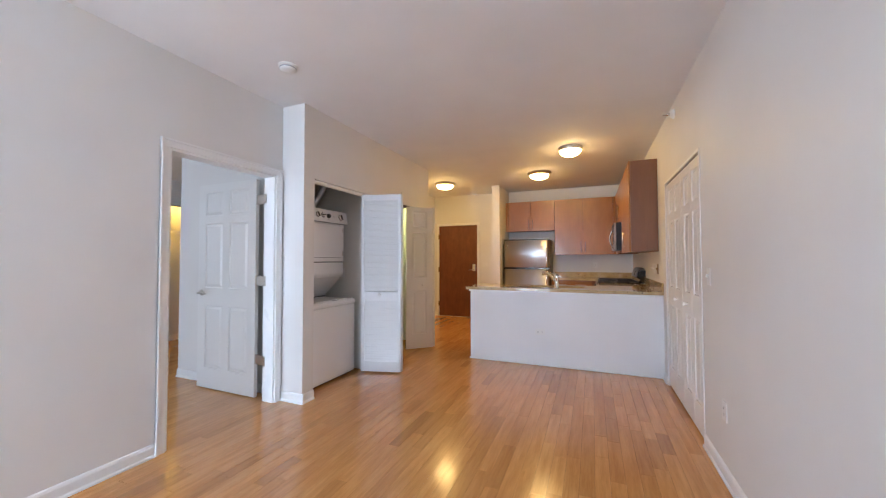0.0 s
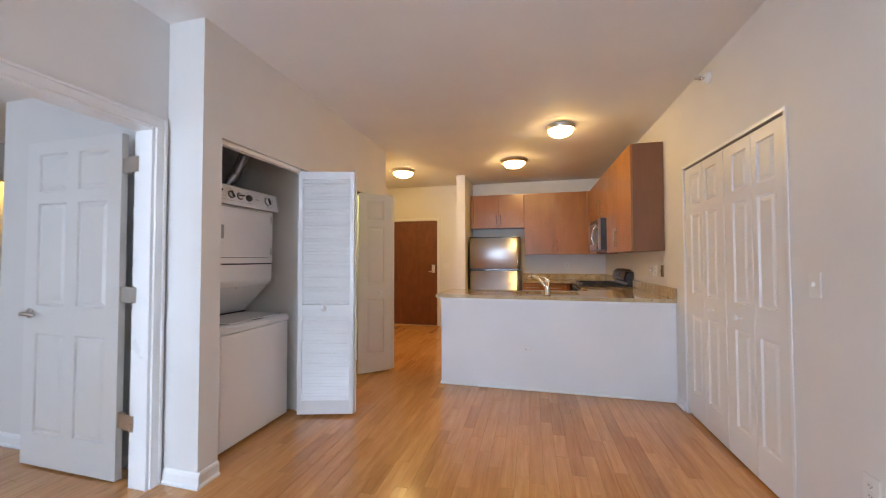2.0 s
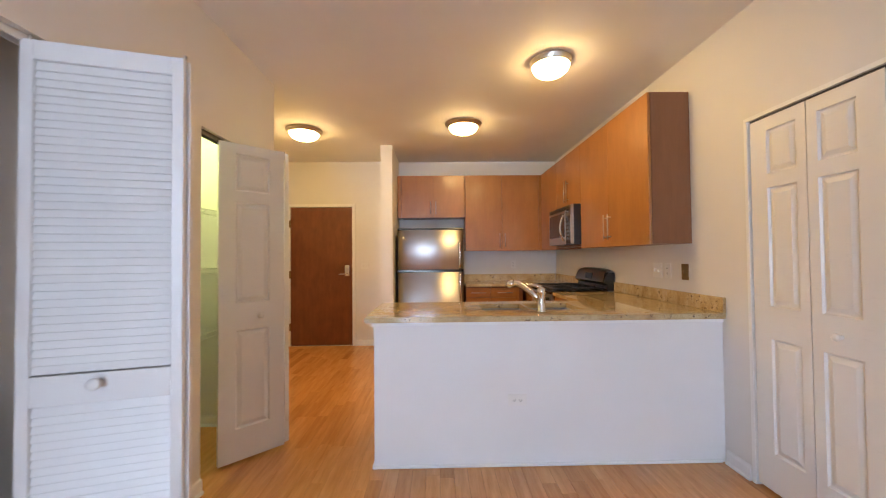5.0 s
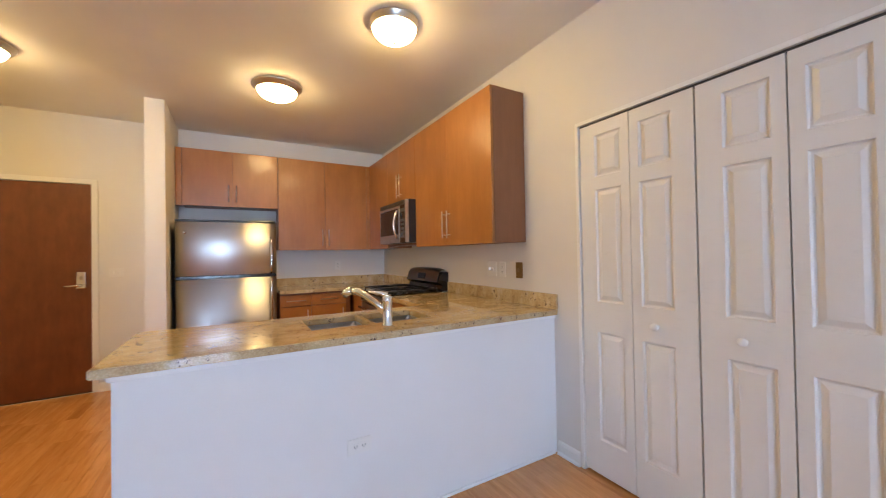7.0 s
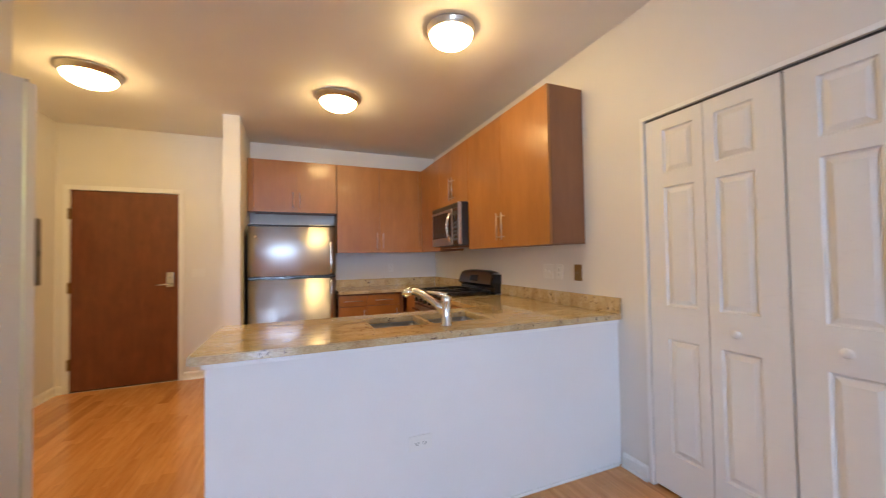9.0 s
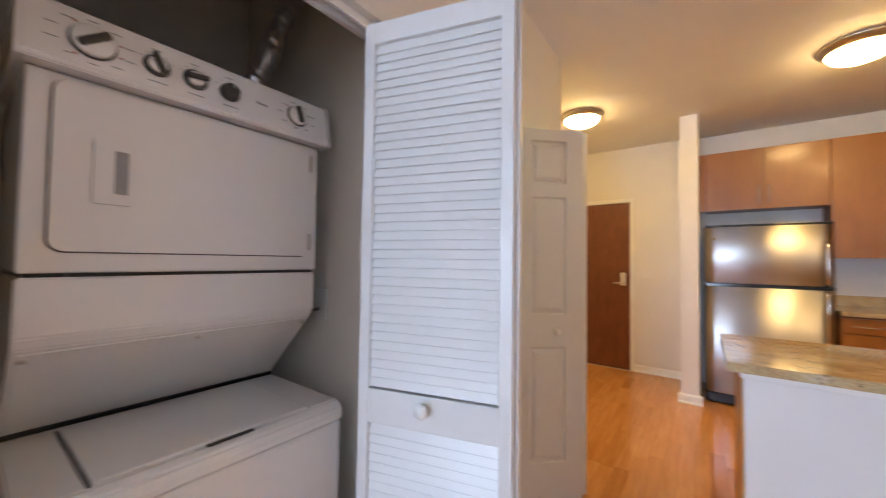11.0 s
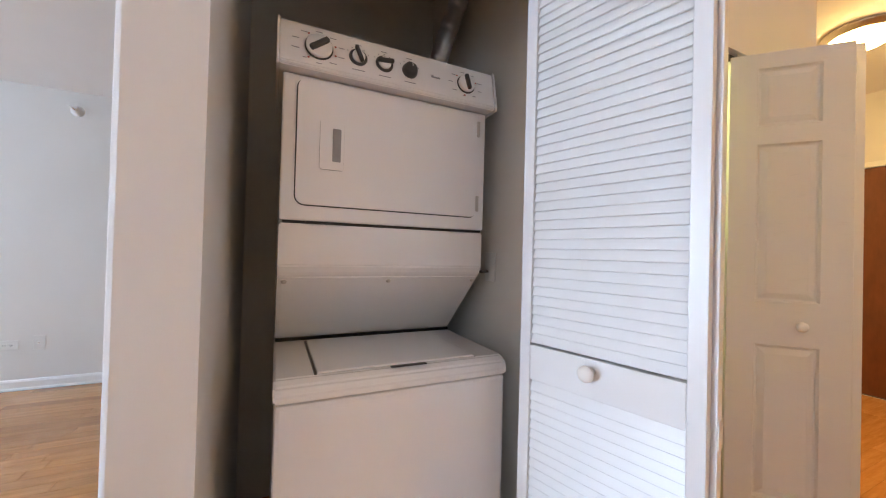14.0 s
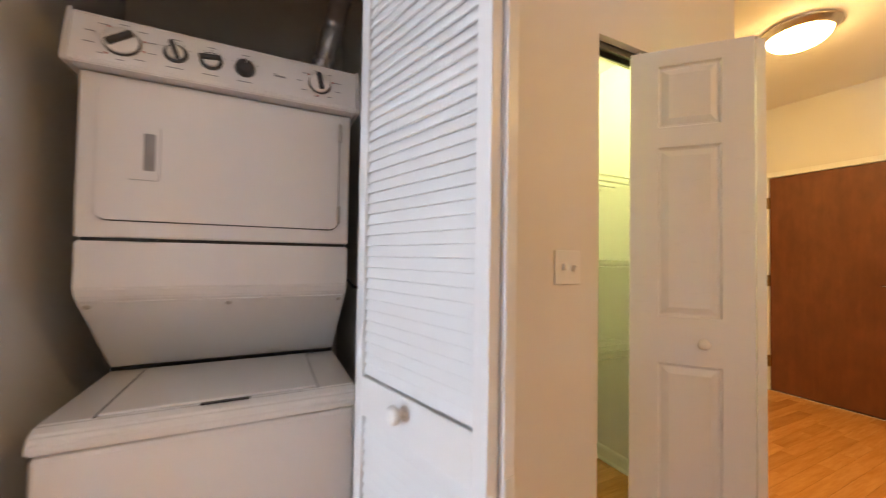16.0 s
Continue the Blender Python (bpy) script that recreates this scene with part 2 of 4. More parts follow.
def part(name, bm, material, parent, label="", local=False):
    """One mesh under a thing or a part. Built in world places unless local."""
    if not local:
        root = parent
        while root.parent:
            root = root.parent
        moved(bm, root.matrix_basis.inverted())
    ob = new(name, mesh(name, bm, material))
    ob.parent = parent
    return tagged(ob, label)


# ---------------------------------------------------------------- rooms
XR, XL, XP, H, HB = 1.20, -2.18, -1.92, 2.72, 2.44   # right wall, left wall, pier and closet wall, ceilings
YB, YE = 8.30, 8.25                                    # kitchen back wall, entry wall
T = 0.12

structure("floor", boxes((-6.0, 1.9, YW - 0.3, 8.6, -0.12, -0.012)), GAP, "subfloor under the oak strip floor", "floor")
structure("ceiling", boxes((-3.1, 1.4, YW - 0.2, 8.5, H, H + 0.15)), CEIL, "smooth white painted ceiling", "ceiling")
structure("ceiling_bedroom", boxes((-6.0, -2.301, YW - 0.2, 3.224, HB, HB + 0.12), (-6.0, -3.772, 3.224, 3.29, HB, HB + 0.12), (-6.0, -3.102, 3.29, 5.5, HB, HB + 0.12)), CEIL, "smooth white painted bedroom ceiling", "ceiling")

# right wall with the opening of the wide closet
CY0, CY1, CZ = 3.67, 4.93, 2.055
structure("wall_right", boxes((XR, XR + T, YW - 0.2, CY0, 0, H), (XR, XR + T, CY0, CY1, CZ, H), (XR, XR + T, CY1, 8.5, 0, H)), WALL, "off-white painted wall beside kitchen", "wall")
structure("wall_wide_closet", boxes((XR + T, 1.85, CY0 - 0.15, CY0 - 0.05, 0, 2.4), (XR + T, 1.85, CY1 + 0.05, CY1 + 0.15, 0, 2.4), (1.85, 1.9, CY0 - 0.15, CY1 + 0.15, 0, 2.4), (XR + T, 1.9, CY0 - 0.15, CY1 + 0.15, 2.4, 2.45)), CLOSET, "plain closet walls behind bifold doors", "wall")

# bedroom wall with its door opening, up to the pier
BY0, BY1, BZ = 2.18, 3.078, 2.06
structure("wall_bedroom", boxes((XL - T, XL, YW - 0.2, BY0, 0, H), (XL - T, XL, BY0, BY1, BZ, H), (XL - T, XL, BY1, 3.225, 0, H)), WALL, "off-white painted wall with bedroom doorway", "wall")
# wall between bedroom and laundry closet; its end is the pier
structure("wall_pier", boxes((XL, XP, 3.155, 3.29, 0, H), (-3.77, XL, 3.226, 3.29, 0, H)), WALL, "white painted pier beside laundry closet", "wall")
# closet wall: laundry opening, linen opening, hall corner
LY0, LY1, LZ = 3.29, 4.19, 2.05
NY0, NY1, NZ = 4.945, 5.715, 2.055
structure("wall_closets", boxes((XP - T, XP, LY0, LY1, LZ, H), (XP - T, XP, LY1, NY0, 0, H), (XP - T, XP, NY0, NY1, NZ, H), (XP - T, XP, NY1, 5.85, 0, H)), WALL, "off-white wall with laundry and linen closets", "wall")
structure("wall_laundry_back", boxes((-3.1, -2.98, 3.29, 5.85, 0, H)), CLOSET, "dim closet back wall", "wall")
structure("wall_laundry_side", boxes((-2.98, XP - T, 4.21, 4.31, 0, H)), CLOSET, "dim painted side wall of laundry closet", "wall")
structure("wall_linen", boxes((-2.98, XP - T, 4.79, 4.89, 0, H), (-2.98, XP - T, 5.76, 5.85, 0, H), (-2.72, -2.62, 4.90, 5.76, 0, 2.42)), WALL, "white painted walls of linen closet", "wall")
structure("ceiling_linen", boxes((-2.72, XP - T, 4.90, 5.76, 2.42, 2.46)), CEIL, "white closet ceiling", "ceiling")
# hall and kitchen ends
structure("wall_hall_left", boxes((-2.98, -2.87, 5.85, 8.5, 0, H)), WALL, "cream-lit painted hall wall", "wall")
EX0, EX1, EZ = -2.765, -1.845, 2.05
structure("wall_entry", boxes((-2.87, EX0, YE, YE + T, 0, H), (EX0, EX1, YE, YE + T, EZ, H), (EX1, -1.30, YE, YE + T, 0, H)), WALL, "cream-lit wall round the entry door", "wall")
structure("wall_outer_hall", boxes((-2.87, -1.3, YE + 0.3, YE + 0.35, 0, H)), WALL, "plain wall behind entry door", "wall")
structure("wall_stub", boxes((-1.30, -1.155, 7.46, 8.5, 0, H)), WALL, "white wall stub beside refrigerator", "wall")
structure("wall_kitchen_back", boxes((-1.155, XR, YB, 8.5, 0, H)), WALL, "off-white kitchen back wall", "wall")
# bedroom shell
BX = -5.10
structure("wall_bedroom_far", boxes((BX - T, BX, YW - 0.2, 3.27, 0, HB), (BX - T, BX, 3.27, 4.95, 2.08, HB), (BX - T, BX, 4.95, 5.5, 0, HB)), WALL, "off-white bedroom wall with wardrobe opening", "wall")
structure("wall_wardrobe", boxes((-5.85, -5.75, 3.15, 5.1, 0, HB), (-5.75, BX - T, 3.15, 3.23, 0, HB), (-5.75, BX - T, 5.0, 5.1, 0, HB)), WALL, "warm-lit wardrobe walls", "wall")
structure("wall_bedroom_north", boxes((BX, -3.1, 5.0, 5.1, 0, HB)), WALL, "off-white bedroom wall", "wall")
# the wall with the windows, behind the walk's start
structure("wall_windows", boxes(
    (-5.9, -4.5, YW - 0.2, YW, 0, H), (-4.5, -2.9, YW - 0.2, YW, 0, 0.5), (-4.5, -2.9, YW - 0.2, YW, 2.2, H), (-2.9, XL - T, YW - 0.2, YW, 0, H),
    (XL, -1.875, YW - 0.2, YW, 0, H), (-1.875, -0.725, YW - 0.2, YW, 0, 0.2), (-1.875, -0.725, YW - 0.2, YW, 2.3, H), (-0.725, XR, YW - 0.2, YW, 0, H)), WALL, "plain outer wall with windows", "wall")


def window(name, x0, x1, z0, z1):
    w = thing(name, "white framed window with clear panes", "window", pose((x0 + x1) / 2, YW - 0.1, z0), "", "structure")
    y0, y1, f, xm = YW - 0.09, YW - 0.04, 0.05, (x0 + x1) / 2
    part("window_frame", boxes((x0, x0 + f, y0, y1, z0, z1), (x1 - f, x1, y0, y1, z0, z1), (x0 + f, x1 - f, y0, y1, z0, z0 + f), (x0 + f, x1 - f, y0, y1, z1 - f, z1), (xm - 0.03, xm + 0.03, y0, y1, z0 + f, z1 - f)), TRIM, w)
    for a, b in ((x0 + f, xm - 0.03), (xm + 0.03, x1 - f)):
        p = part("pane", boxes((a, b, YW - 0.07, YW - 0.064, z0 + f, z1 - f)), GLASS, w)
        p.visible_shadow = False
    part("window_sill", boxes((x0 - 0.04, x1 + 0.04, YW - 0.02, YW + 0.06, z0 - 0.03, z0 - 0.002), bevel=0.006), TRIM, w)


window("window_1", -1.875, -0.725, 0.2, 2.3)
window("window_2", -4.5, -2.9, 0.5, 2.2)

# ---------------------------------------------------------------- baseboards and door trim


def skirting(name, x0, y0, x1, y1, side, h=0.085, t=0.013):
    """Baseboard with a rounded shoe; side: the way its face looks."""
    d = Vector((x1 - x0, y1 - y0, 0))
    length, ang = d.length, math.degrees(math.atan2(d.y, d.x))
    prof = [(0, 0), (0.022, 0), (0.021, 0.010), (0.014, 0.018), (t, 0.022), (t, h - 0.02), (t * 0.6, h - 0.006), (0, h)]
    bm = bmesh.new()
    s = 1 if side == "l" else -1
    a = [bm.verts.new((0, s * u, v)) for u, v in prof]
    b = [bm.verts.new((length, s * u, v)) for u, v in prof]
    for i in range(len(a)):
        j = (i + 1) % len(a)
        bm.faces.new((a[i], a[j], b[j], b[i]))
    bm.faces.new(a)
    bm.faces.new(b[::-1])
    bmesh.ops.recalc_face_normals(bm, faces=bm.faces[:])
    ob = structure(name, bm, TRIM, "white painted baseboard with rounded shoe", "baseboard")
    ob.matrix_basis = pose(x0, y0, 0, 0, 0, ang)
    return ob


skirting("baseboard", XL, YW, XL, 2.118, "r")
skirting("baseboard", XL + 0.022, 3.155, XP + 0.022, 3.155, "r")
skirting("baseboard", XP, 3.155, XP, 3.29, "r")
skirting("baseboard", XP, 4.192, XP, NY0, "r")
skirting("baseboard", XP, NY1, XP, 5.85, "r")
skirting("baseboard", XR, YW, XR, CY0 - 0.03, "l")
skirting("baseboard", XR, CY1 + 0.03, XR, 5.13, "l")
skirting("baseboard", -2.87, 5.85, -2.87, YE, "r")
skirting("baseboard", -2.87, YE, EX0 - 0.045, YE, "r")
skirting("baseboard", EX1 + 0.045, YE, -1.30, YE, "r")
skirting("baseboard", -1.30, 7.46, -1.30, YE, "l")
skirting("baseboard", -1.322, 7.46, -1.133, 7.46, "r")
skirting("baseboard", BX, YW, BX, 3.27, "r")
skirting("baseboard", -3.77, 3.225, XL - T - 0.02, 3.225, "r")
skirting("baseboard", -3.77, 3.225, -3.77, 3.29, "l")
skirting("baseboard", -5.75, 3.23, -5.75, 5.0, "r")
skirting("baseboard", -2.62, 5.76, XP - T, 5.76, "r")
skirting("baseboard", -2.62, 4.90, -2.62, 5.74, "r")
structure("baseboard", boxes((-1.001, XR - 0.024, 5.137, 5.149, 0.0, 0.018), bevel=0.005, seg=3), TRIM, "thin white shoe moulding under half wall", "baseboard")
structure("baseboard", boxes((-1.003, -0.991, 5.1495, 5.27, 0.0, 0.018), bevel=0.005, seg=3), TRIM, "thin white shoe moulding at half wall end", "baseboard")


def casing(name, x, y0, y1, z1, face, w=0.06, jamb=None):
    """Moulded casing round an opening in a wall along y; face: +1 towards +x."""
    c = thing(name, "white painted moulded door casing", "trim", pose(x, (y0 + y1) / 2, 0), "", "structure")
    t0, t1 = sorted((x + face * 0.001, x + face * 0.016))
    q0, q1 = sorted((x + face * 0.001, x + face * 0.022))
    part("casing_side", boxes((t0, t1, y0 - w, y0, 0, z1), (q0, q1, y0 - w, y0 - w + 0.016, 0, z1 + w), bevel=0.003), TRIM, c)
    part("casing_side", boxes((t0, t1, y1, y1 + w, 0, z1), (q0, q1, y1 + w - 0.016, y1 + w, 0, z1 + w), bevel=0.003), TRIM, c)
    part("casing_head", boxes((t0, t1, y0 - w + 0.016, y1 + w - 0.016, z1, z1 + w - 0.016), (q0, q1, y0 - w + 0.017, y1 + w - 0.017, z1 + w - 0.016, z1 + w), bevel=0.003), TRIM, c)
    if jamb:
        a, b = jamb
        part("jamb", boxes((a, b, y0 - 0.002, y0 + 0.016, 0, z1), (a, b, y1 - 0.016, y1 + 0.002, 0, z1), (a, b, y0 + 0.016, y1 - 0.016, z1 - 0.016, z1 + 0.002), (a + 0.04, a + 0.055, y0 + 0.016, y0 + 0.028, 0, z1 - 0.016), bevel=0.002), TRIM, c)
    return c


casing("trim_bedroom_door", XL, BY0, BY1, BZ, 1, 0.06, (XL - T - 0.004, XL + 0.002))


def metal_edge(name, x, y0, y1, z1, label):
    """Thin white track and corner bead round a bifold opening."""
    c = thing(name, label, "trim", pose(x, (y0 + y1) / 2, z1), "", "structure")
    part("bead", boxes((x - 0.007, x - 0.001, y0 - 0.022, y0, 0, z1), (x - 0.007, x - 0.001, y1, y1 + 0.022, 0, z1), (x - 0.007, x - 0.001, y0 - 0.022, y1 + 0.022, z1, z1 + 0.022), bevel=0.002), TRIM, c)
    part("track", boxes((x + 0.012, x + 0.034, y0, y1, z1 - 0.018, z1 - 0.001)), DKGREY, c, "dark metal sliding track")


metal_edge("trim_wide_closet", XR, CY0, CY1, CZ, "thin white edge trim round bifold closet")
for nm, a, b, z in (("laundry", LY0, LY1, LZ), ("linen", NY0, NY1, NZ)):
    c = thing("trim_" + nm + "_track", "white metal bifold door track", "trim", pose(XP - 0.05, (a + b) / 2, z), "", "structure")
    part("track", boxes((XP - 0.072, XP - 0.066, a + 0.002, b - 0.002, z - 0.028, z - 0.001), (XP - 0.034, XP - 0.028, a + 0.002, b - 0.002, z - 0.028, z - 0.001), (XP - 0.066, XP - 0.034, a + 0.002, b - 0.002, z - 0.006, z - 0.001)), TRIM if nm == "laundry" else DKGREY, c)

# ---------------------------------------------------------------- doors
RINGS = ((0.0, 0.0), (0.006, 0.010), (0.013, 0.011), (0.036, 0.0015))


def panel_leaf(parent, w, h, t, cols, rows, material):
    """A moulded door leaf: x 0..w, y -t/2..t/2, z 0..h; panels in cols x rows on both faces."""
    xs = sorted({0, w, *(v for c in cols for v in c)})
    zs = sorted({0, h, *(v for r in rows for v in r)})
    bm = bmesh.new()
    for s in (-1, 1):
        for x0, x1 in zip(xs, xs[1:]):
            for z0, z1 in zip(zs, zs[1:]):
                if (x0, x1) in cols and (z0, z1) in rows:
                    continue
                q = [(x0, z0), (x1, z0), (x1, z1), (x0, z1)]
                bm.faces.new([bm.verts.new((x, s * t / 2, z)) for x, z in (q if s < 0 else q[::-1])])
    rim = [(0, 0), (w, 0), (w, h), (0, h)]
    for (a, b), (c, d) in zip(rim, rim[1:] + rim[:1]):
        bm.faces.new([bm.verts.new(p) for p in ((a, t / 2, b), (c, t / 2, d), (c, -t / 2, d), (a, -t / 2, b))])
    bmesh.ops.remove_doubles(bm, verts=bm.verts[:], dist=1e-5)
    leaf = part("leaf", bm, material, parent, "", True)
    for x0, x1 in cols:
        for z0, z1 in rows:
            bm = bmesh.new()
            for s in (-1, 1):
                rings = []
                for ins, dep in RINGS:
                    q = [(x0 + ins, z0 + ins), (x1 - ins, z0 + ins), (x1 - ins, z1 - ins), (x0 + ins, z1 - ins)]
                    rings.append([bm.verts.new((x, s * (t / 2 - dep), z)) for x, z in q])
                for a, b in zip(rings, rings[1:]):
                    for i in range(4):
                        j = (i + 1) % 4
                        f = (a[i], a[j], b[j], b[i])
                        bm.faces.new(f if s < 0 else f[::-1])
                bm.faces.new(rings[-1] if s < 0 else rings[-1][::-1])
            part("panel", bm, material, parent, "", True)
    return leaf


ROWS3 = ((0.20, 0.82), (0.995, 1.64), (1.715, 1.955))


def knob(parent, x, y, z, r, material, face=-1, label=""):
    prof = [(0.0, 0.0), (r * 0.55, 0.0), (r * 0.5, 0.004), (r * 0.34, 0.008), (r * 0.34, 0.014), (r * 0.7, 0.017), (r, 0.024), (r * 0.96, 0.031), (r * 0.6, 0.037), (0, 0.039)]
    m = Matrix.Translation((x, y, z)) @ pose(0, 0, 0, 90 if face < 0 else -90)
    return part("knob", lathe(prof, 20, m), material, parent, label, True)


def bifold_leaf(name, label, m, w, h, t, with_knob, cat="door", margin=0.085, col=None):
    d = thing(name, label, cat, m, "", "structure")
    panel_leaf(d, w, h, t, (col or (margin, w - margin),), ROWS3, DOOR)
    if with_knob is not None:
        knob(d, with_knob, -t / 2, 0.905, 0.019, PLASTIC, -1, "round white knob")
    part("pivot", lathe([(0, 0), (0.006, 0), (0.006, 0.022), (0, 0.022)], 10, pose(0.03, 0, h)), NICKEL, d, "", True)
    return d


# four leaves of the wide closet, faces to -x
lw = (CY1 - CY0 - 0.016) / 4
for i in range(4):
    y = CY1 - 0.004 - i * (lw + (0.003 if i < 2 else 0.004)) - (0.002 if i >= 2 else 0)
    bifold_leaf("door_%d" % (i + 2), "closed white six-panel style bifold closet door leaf", pose(XR + 0.022, y, 0.018, 0, 0, -90), lw - 0.002, 2.024, 0.03, {1: lw * 0.40, 2: lw * 0.52}.get(i), "door", 0.085, (0.100, 0.262) if i % 2 == 0 else (0.048, 0.210))

# bedroom door, swung fully into the bedroom
bd = thing("door_1", "open white six-panel bedroom door with nickel lever", "door", pose(-2.418, 3.089, 0.012, 0, 0, 179.4), "", "structure")
bdw = 0.813
panel_leaf(bd, bdw, 2.035, 0.035, ((0.105, 0.355), (0.455, 0.705)), ROWS3, DOOR)


def lever(parent, x, z, t, toward):
    for s in (-1, 1):
        m = Matrix.Translation((x, s * t / 2, z)) @ pose(0, 0, 0, 90 if s < 0 else -90)
        rose = part("rose", lathe([(0, 0), (0.031, 0), (0.031, 0.006), (0.024, 0.011), (0.012, 0.013), (0.012, 0.045), (0, 0.045)], 24, m), NICKEL, parent, "", True)
        yy = s * (t / 2 + 0.045)
        part("lever", tube([(x, yy, z), (x + toward * 0.03, yy, z + 0.002), (x + toward * 0.07, yy, z - 0.001), (x + toward * 0.11, yy - s * 0.004, z - 0.006)], [0.011, 0.011, 0.009, 0.007], 12), NICKEL, rose, "", True)


lever(bd, bdw - 0.06, 0.945, 0.035, -1)
for z in (0.35, 1.08, 1.84):
    hg = part("hinge", boxes((-0.003, -0.0005, -0.012, 0.0165, z - 0.045, z + 0.045), (-0.046, -0.003, 0.004, 0.0065, z - 0.045, z + 0.045), (-0.112, -0.050, 0.0215, 0.024, z - 0.045, z + 0.045), (-0.150, -0.112, 0.0285, 0.0305, z - 0.045, z + 0.045), bevel=0.0008, seg=1), NICKEL, bd, "brushed nickel butt hinge", True)
    part("hinge_pin", lathe([(0, 0), (0.007, 0), (0.007, 0.094), (0.004, 0.1), (0, 0.1)], 12, pose(-0.050, 0.010, z - 0.05)), NICKEL, hg, "", True)
    for k in (-0.026, 0.0, 0.026):
        part("screw", lathe([(0, 0), (0.004, 0), (0.003, 0.001), (0, 0.0014)], 10, Matrix.Translation((-0.132, 0.0305, z + k)) @ pose(0, 0, 0, -90)), CHROME, hg, "", True)

# entry door
ed = thing("door_6", "closed reddish-brown wood veneer entry door with lever lock", "door", pose((EX0 + EX1) / 2, YE, 0.0), "", "structure")
part("leaf", boxes((EX0 + 0.008, EX1 - 0.008, YE + 0.006, YE + 0.05, 0.012, EZ - 0.008), bevel=0.002), ENTRY, ed)
part("frame", boxes((EX0 - 0.045, EX0 + 0.004, YE - 0.012, YE + 0.06, 0, EZ + 0.045), (EX1 - 0.004, EX1 + 0.045, YE - 0.012, YE + 0.06, 0, EZ + 0.045), (EX0 + 0.004, EX1 - 0.004, YE - 0.012, YE + 0.06, EZ - 0.004, EZ + 0.045), bevel=0.003), TRIM, ed, "cream painted steel frame")
part("threshold", boxes((EX0 + 0.004, EX1 - 0.004, YE - 0.02, YE + 0.08, -0.004, 0.009), bevel=0.003), CHROME, ed, "bright metal threshold")
lk = part("lock_plate", boxes((EX1 - 0.115, EX1 - 0.045, YE - 0.014, YE + 0.006, 1.02, 1.185), bevel=0.008), CHROME, ed, "satin chrome lock plate")
part("lever", tube([(EX1 - 0.08, YE - 0.014, 1.055), (EX1 - 0.08, YE - 0.05, 1.055), (EX1 - 0.10, YE - 0.055, 1.055), (EX1 - 0.19, YE - 0.052, 1.052)], [0.011, 0.011, 0.010, 0.008], 12), CHROME, lk)
part("thumb_turn", boxes((EX1 - 0.09, EX1 - 0.07, YE - 0.024, YE - 0.014, 1.11, 1.15), bevel=0.004), NICKEL, lk)
for z in (0.28, 1.05, 1.80):
    part("hinge", boxes((EX0 - 0.010, EX0 + 0.012, YE - 0.018, YE + 0.004, z - 0.055, z + 0.055), bevel=0.004), BRASS, ed, "dull bronze hinge")

# linen closet bifold, half open, points out into the room
P0, P1, P2 = Vector((-1.955, 5.160)), Vector((-1.668, 5.432)), Vector((-1.960, 5.695))


def leaf_pose(a, b, z):
    d = b - a
    return pose(a.x, a.y, z, 0, 0, math.degrees(math.atan2(d.y, d.x))), d.length


m, w = leaf_pose(P0, P1, 0.02)
bifold_leaf("door_7", "half-open white panelled bifold leaf of linen closet", m, w, 2.018, 0.03, w * 0.60, "door", 0.095)
m, w = leaf_pose(P1 + Vector((0.012, 0.03)), P2 + Vector((0, 0.0)), 0.02)
bifold_leaf("door_8", "half-open white panelled bifold leaf beside hall", m, w, 2.018, 0.03, None, "door", 0.095)
# laundry louvred bifold, folded open
A0, A1 = Vector((-1.957, 4.102)), Vector((-1.512, 4.226))
B0, B1 = Vector((-1.508, 4.258)), Vector((-1.957, 4.158))


def louvre_leaf(name, label, m, w, with_knob):
    h, t, st = 2.01, 0.028, 0.036
    d = thing(name, label, "door", m, "", "structure")
    for x0 in (0, w - st):
        part("stile", boxes((x0, x0 + st, -t / 2, t / 2, 0, h), bevel=0.002), LOUVRE, d, "", True)
    for z0, z1 in ((0, 0.115), (0.80, 0.90), (h - 0.065, h)):
        part("rail", boxes((st, w - st, -t / 2, t / 2, z0, z1), bevel=0.002), LOUVRE, d, "", True)
    slat = boxes((st, w - st, -0.003, 0.003, -0.0185, 0.0185), bevel=0.0015, seg=1)
    moved(slat, pose(0, 0, 0, -17))
    me = mesh("slat", slat, LOUVRE)
    for a, b in ((0.118, 0.797), (0.909, h - 0.068)):
        n = round((b - a) / 0.0275)
        for i in range(n):
            s = new("slat", me)
            s.parent = d
            s.location = (0, -0.002, a + (i + 0.5) * (b - a) / n)
    if with_knob:
        knob(d, w * 0.475, -t / 2, 0.868, 0.021, PLASTIC, -1, "round white knob")
    part("pivot", lathe([(0, 0), (0.005, 0), (0.005, 0.03), (0, 0.03)], 10, pose(0.02, 0, h)), NICKEL, d, "", True)
    return d


m, w = leaf_pose(A0, A1, 0.02)
louvre_leaf("door_9", "folded-open white louvred bifold leaf with knob", m, w, True)
m, w = leaf_pose(B0, B1, 0.02)
lv = louvre_leaf("door_10", "white louvred bifold leaf folded against its pair", m, w, False)
for z in (0.25, 0.80, 1.75):
    part("hinge", boxes((-0.002, 0.0005, -0.012, 0.012, z - 0.03, z + 0.03)), LOUVRE, lv, "", True)

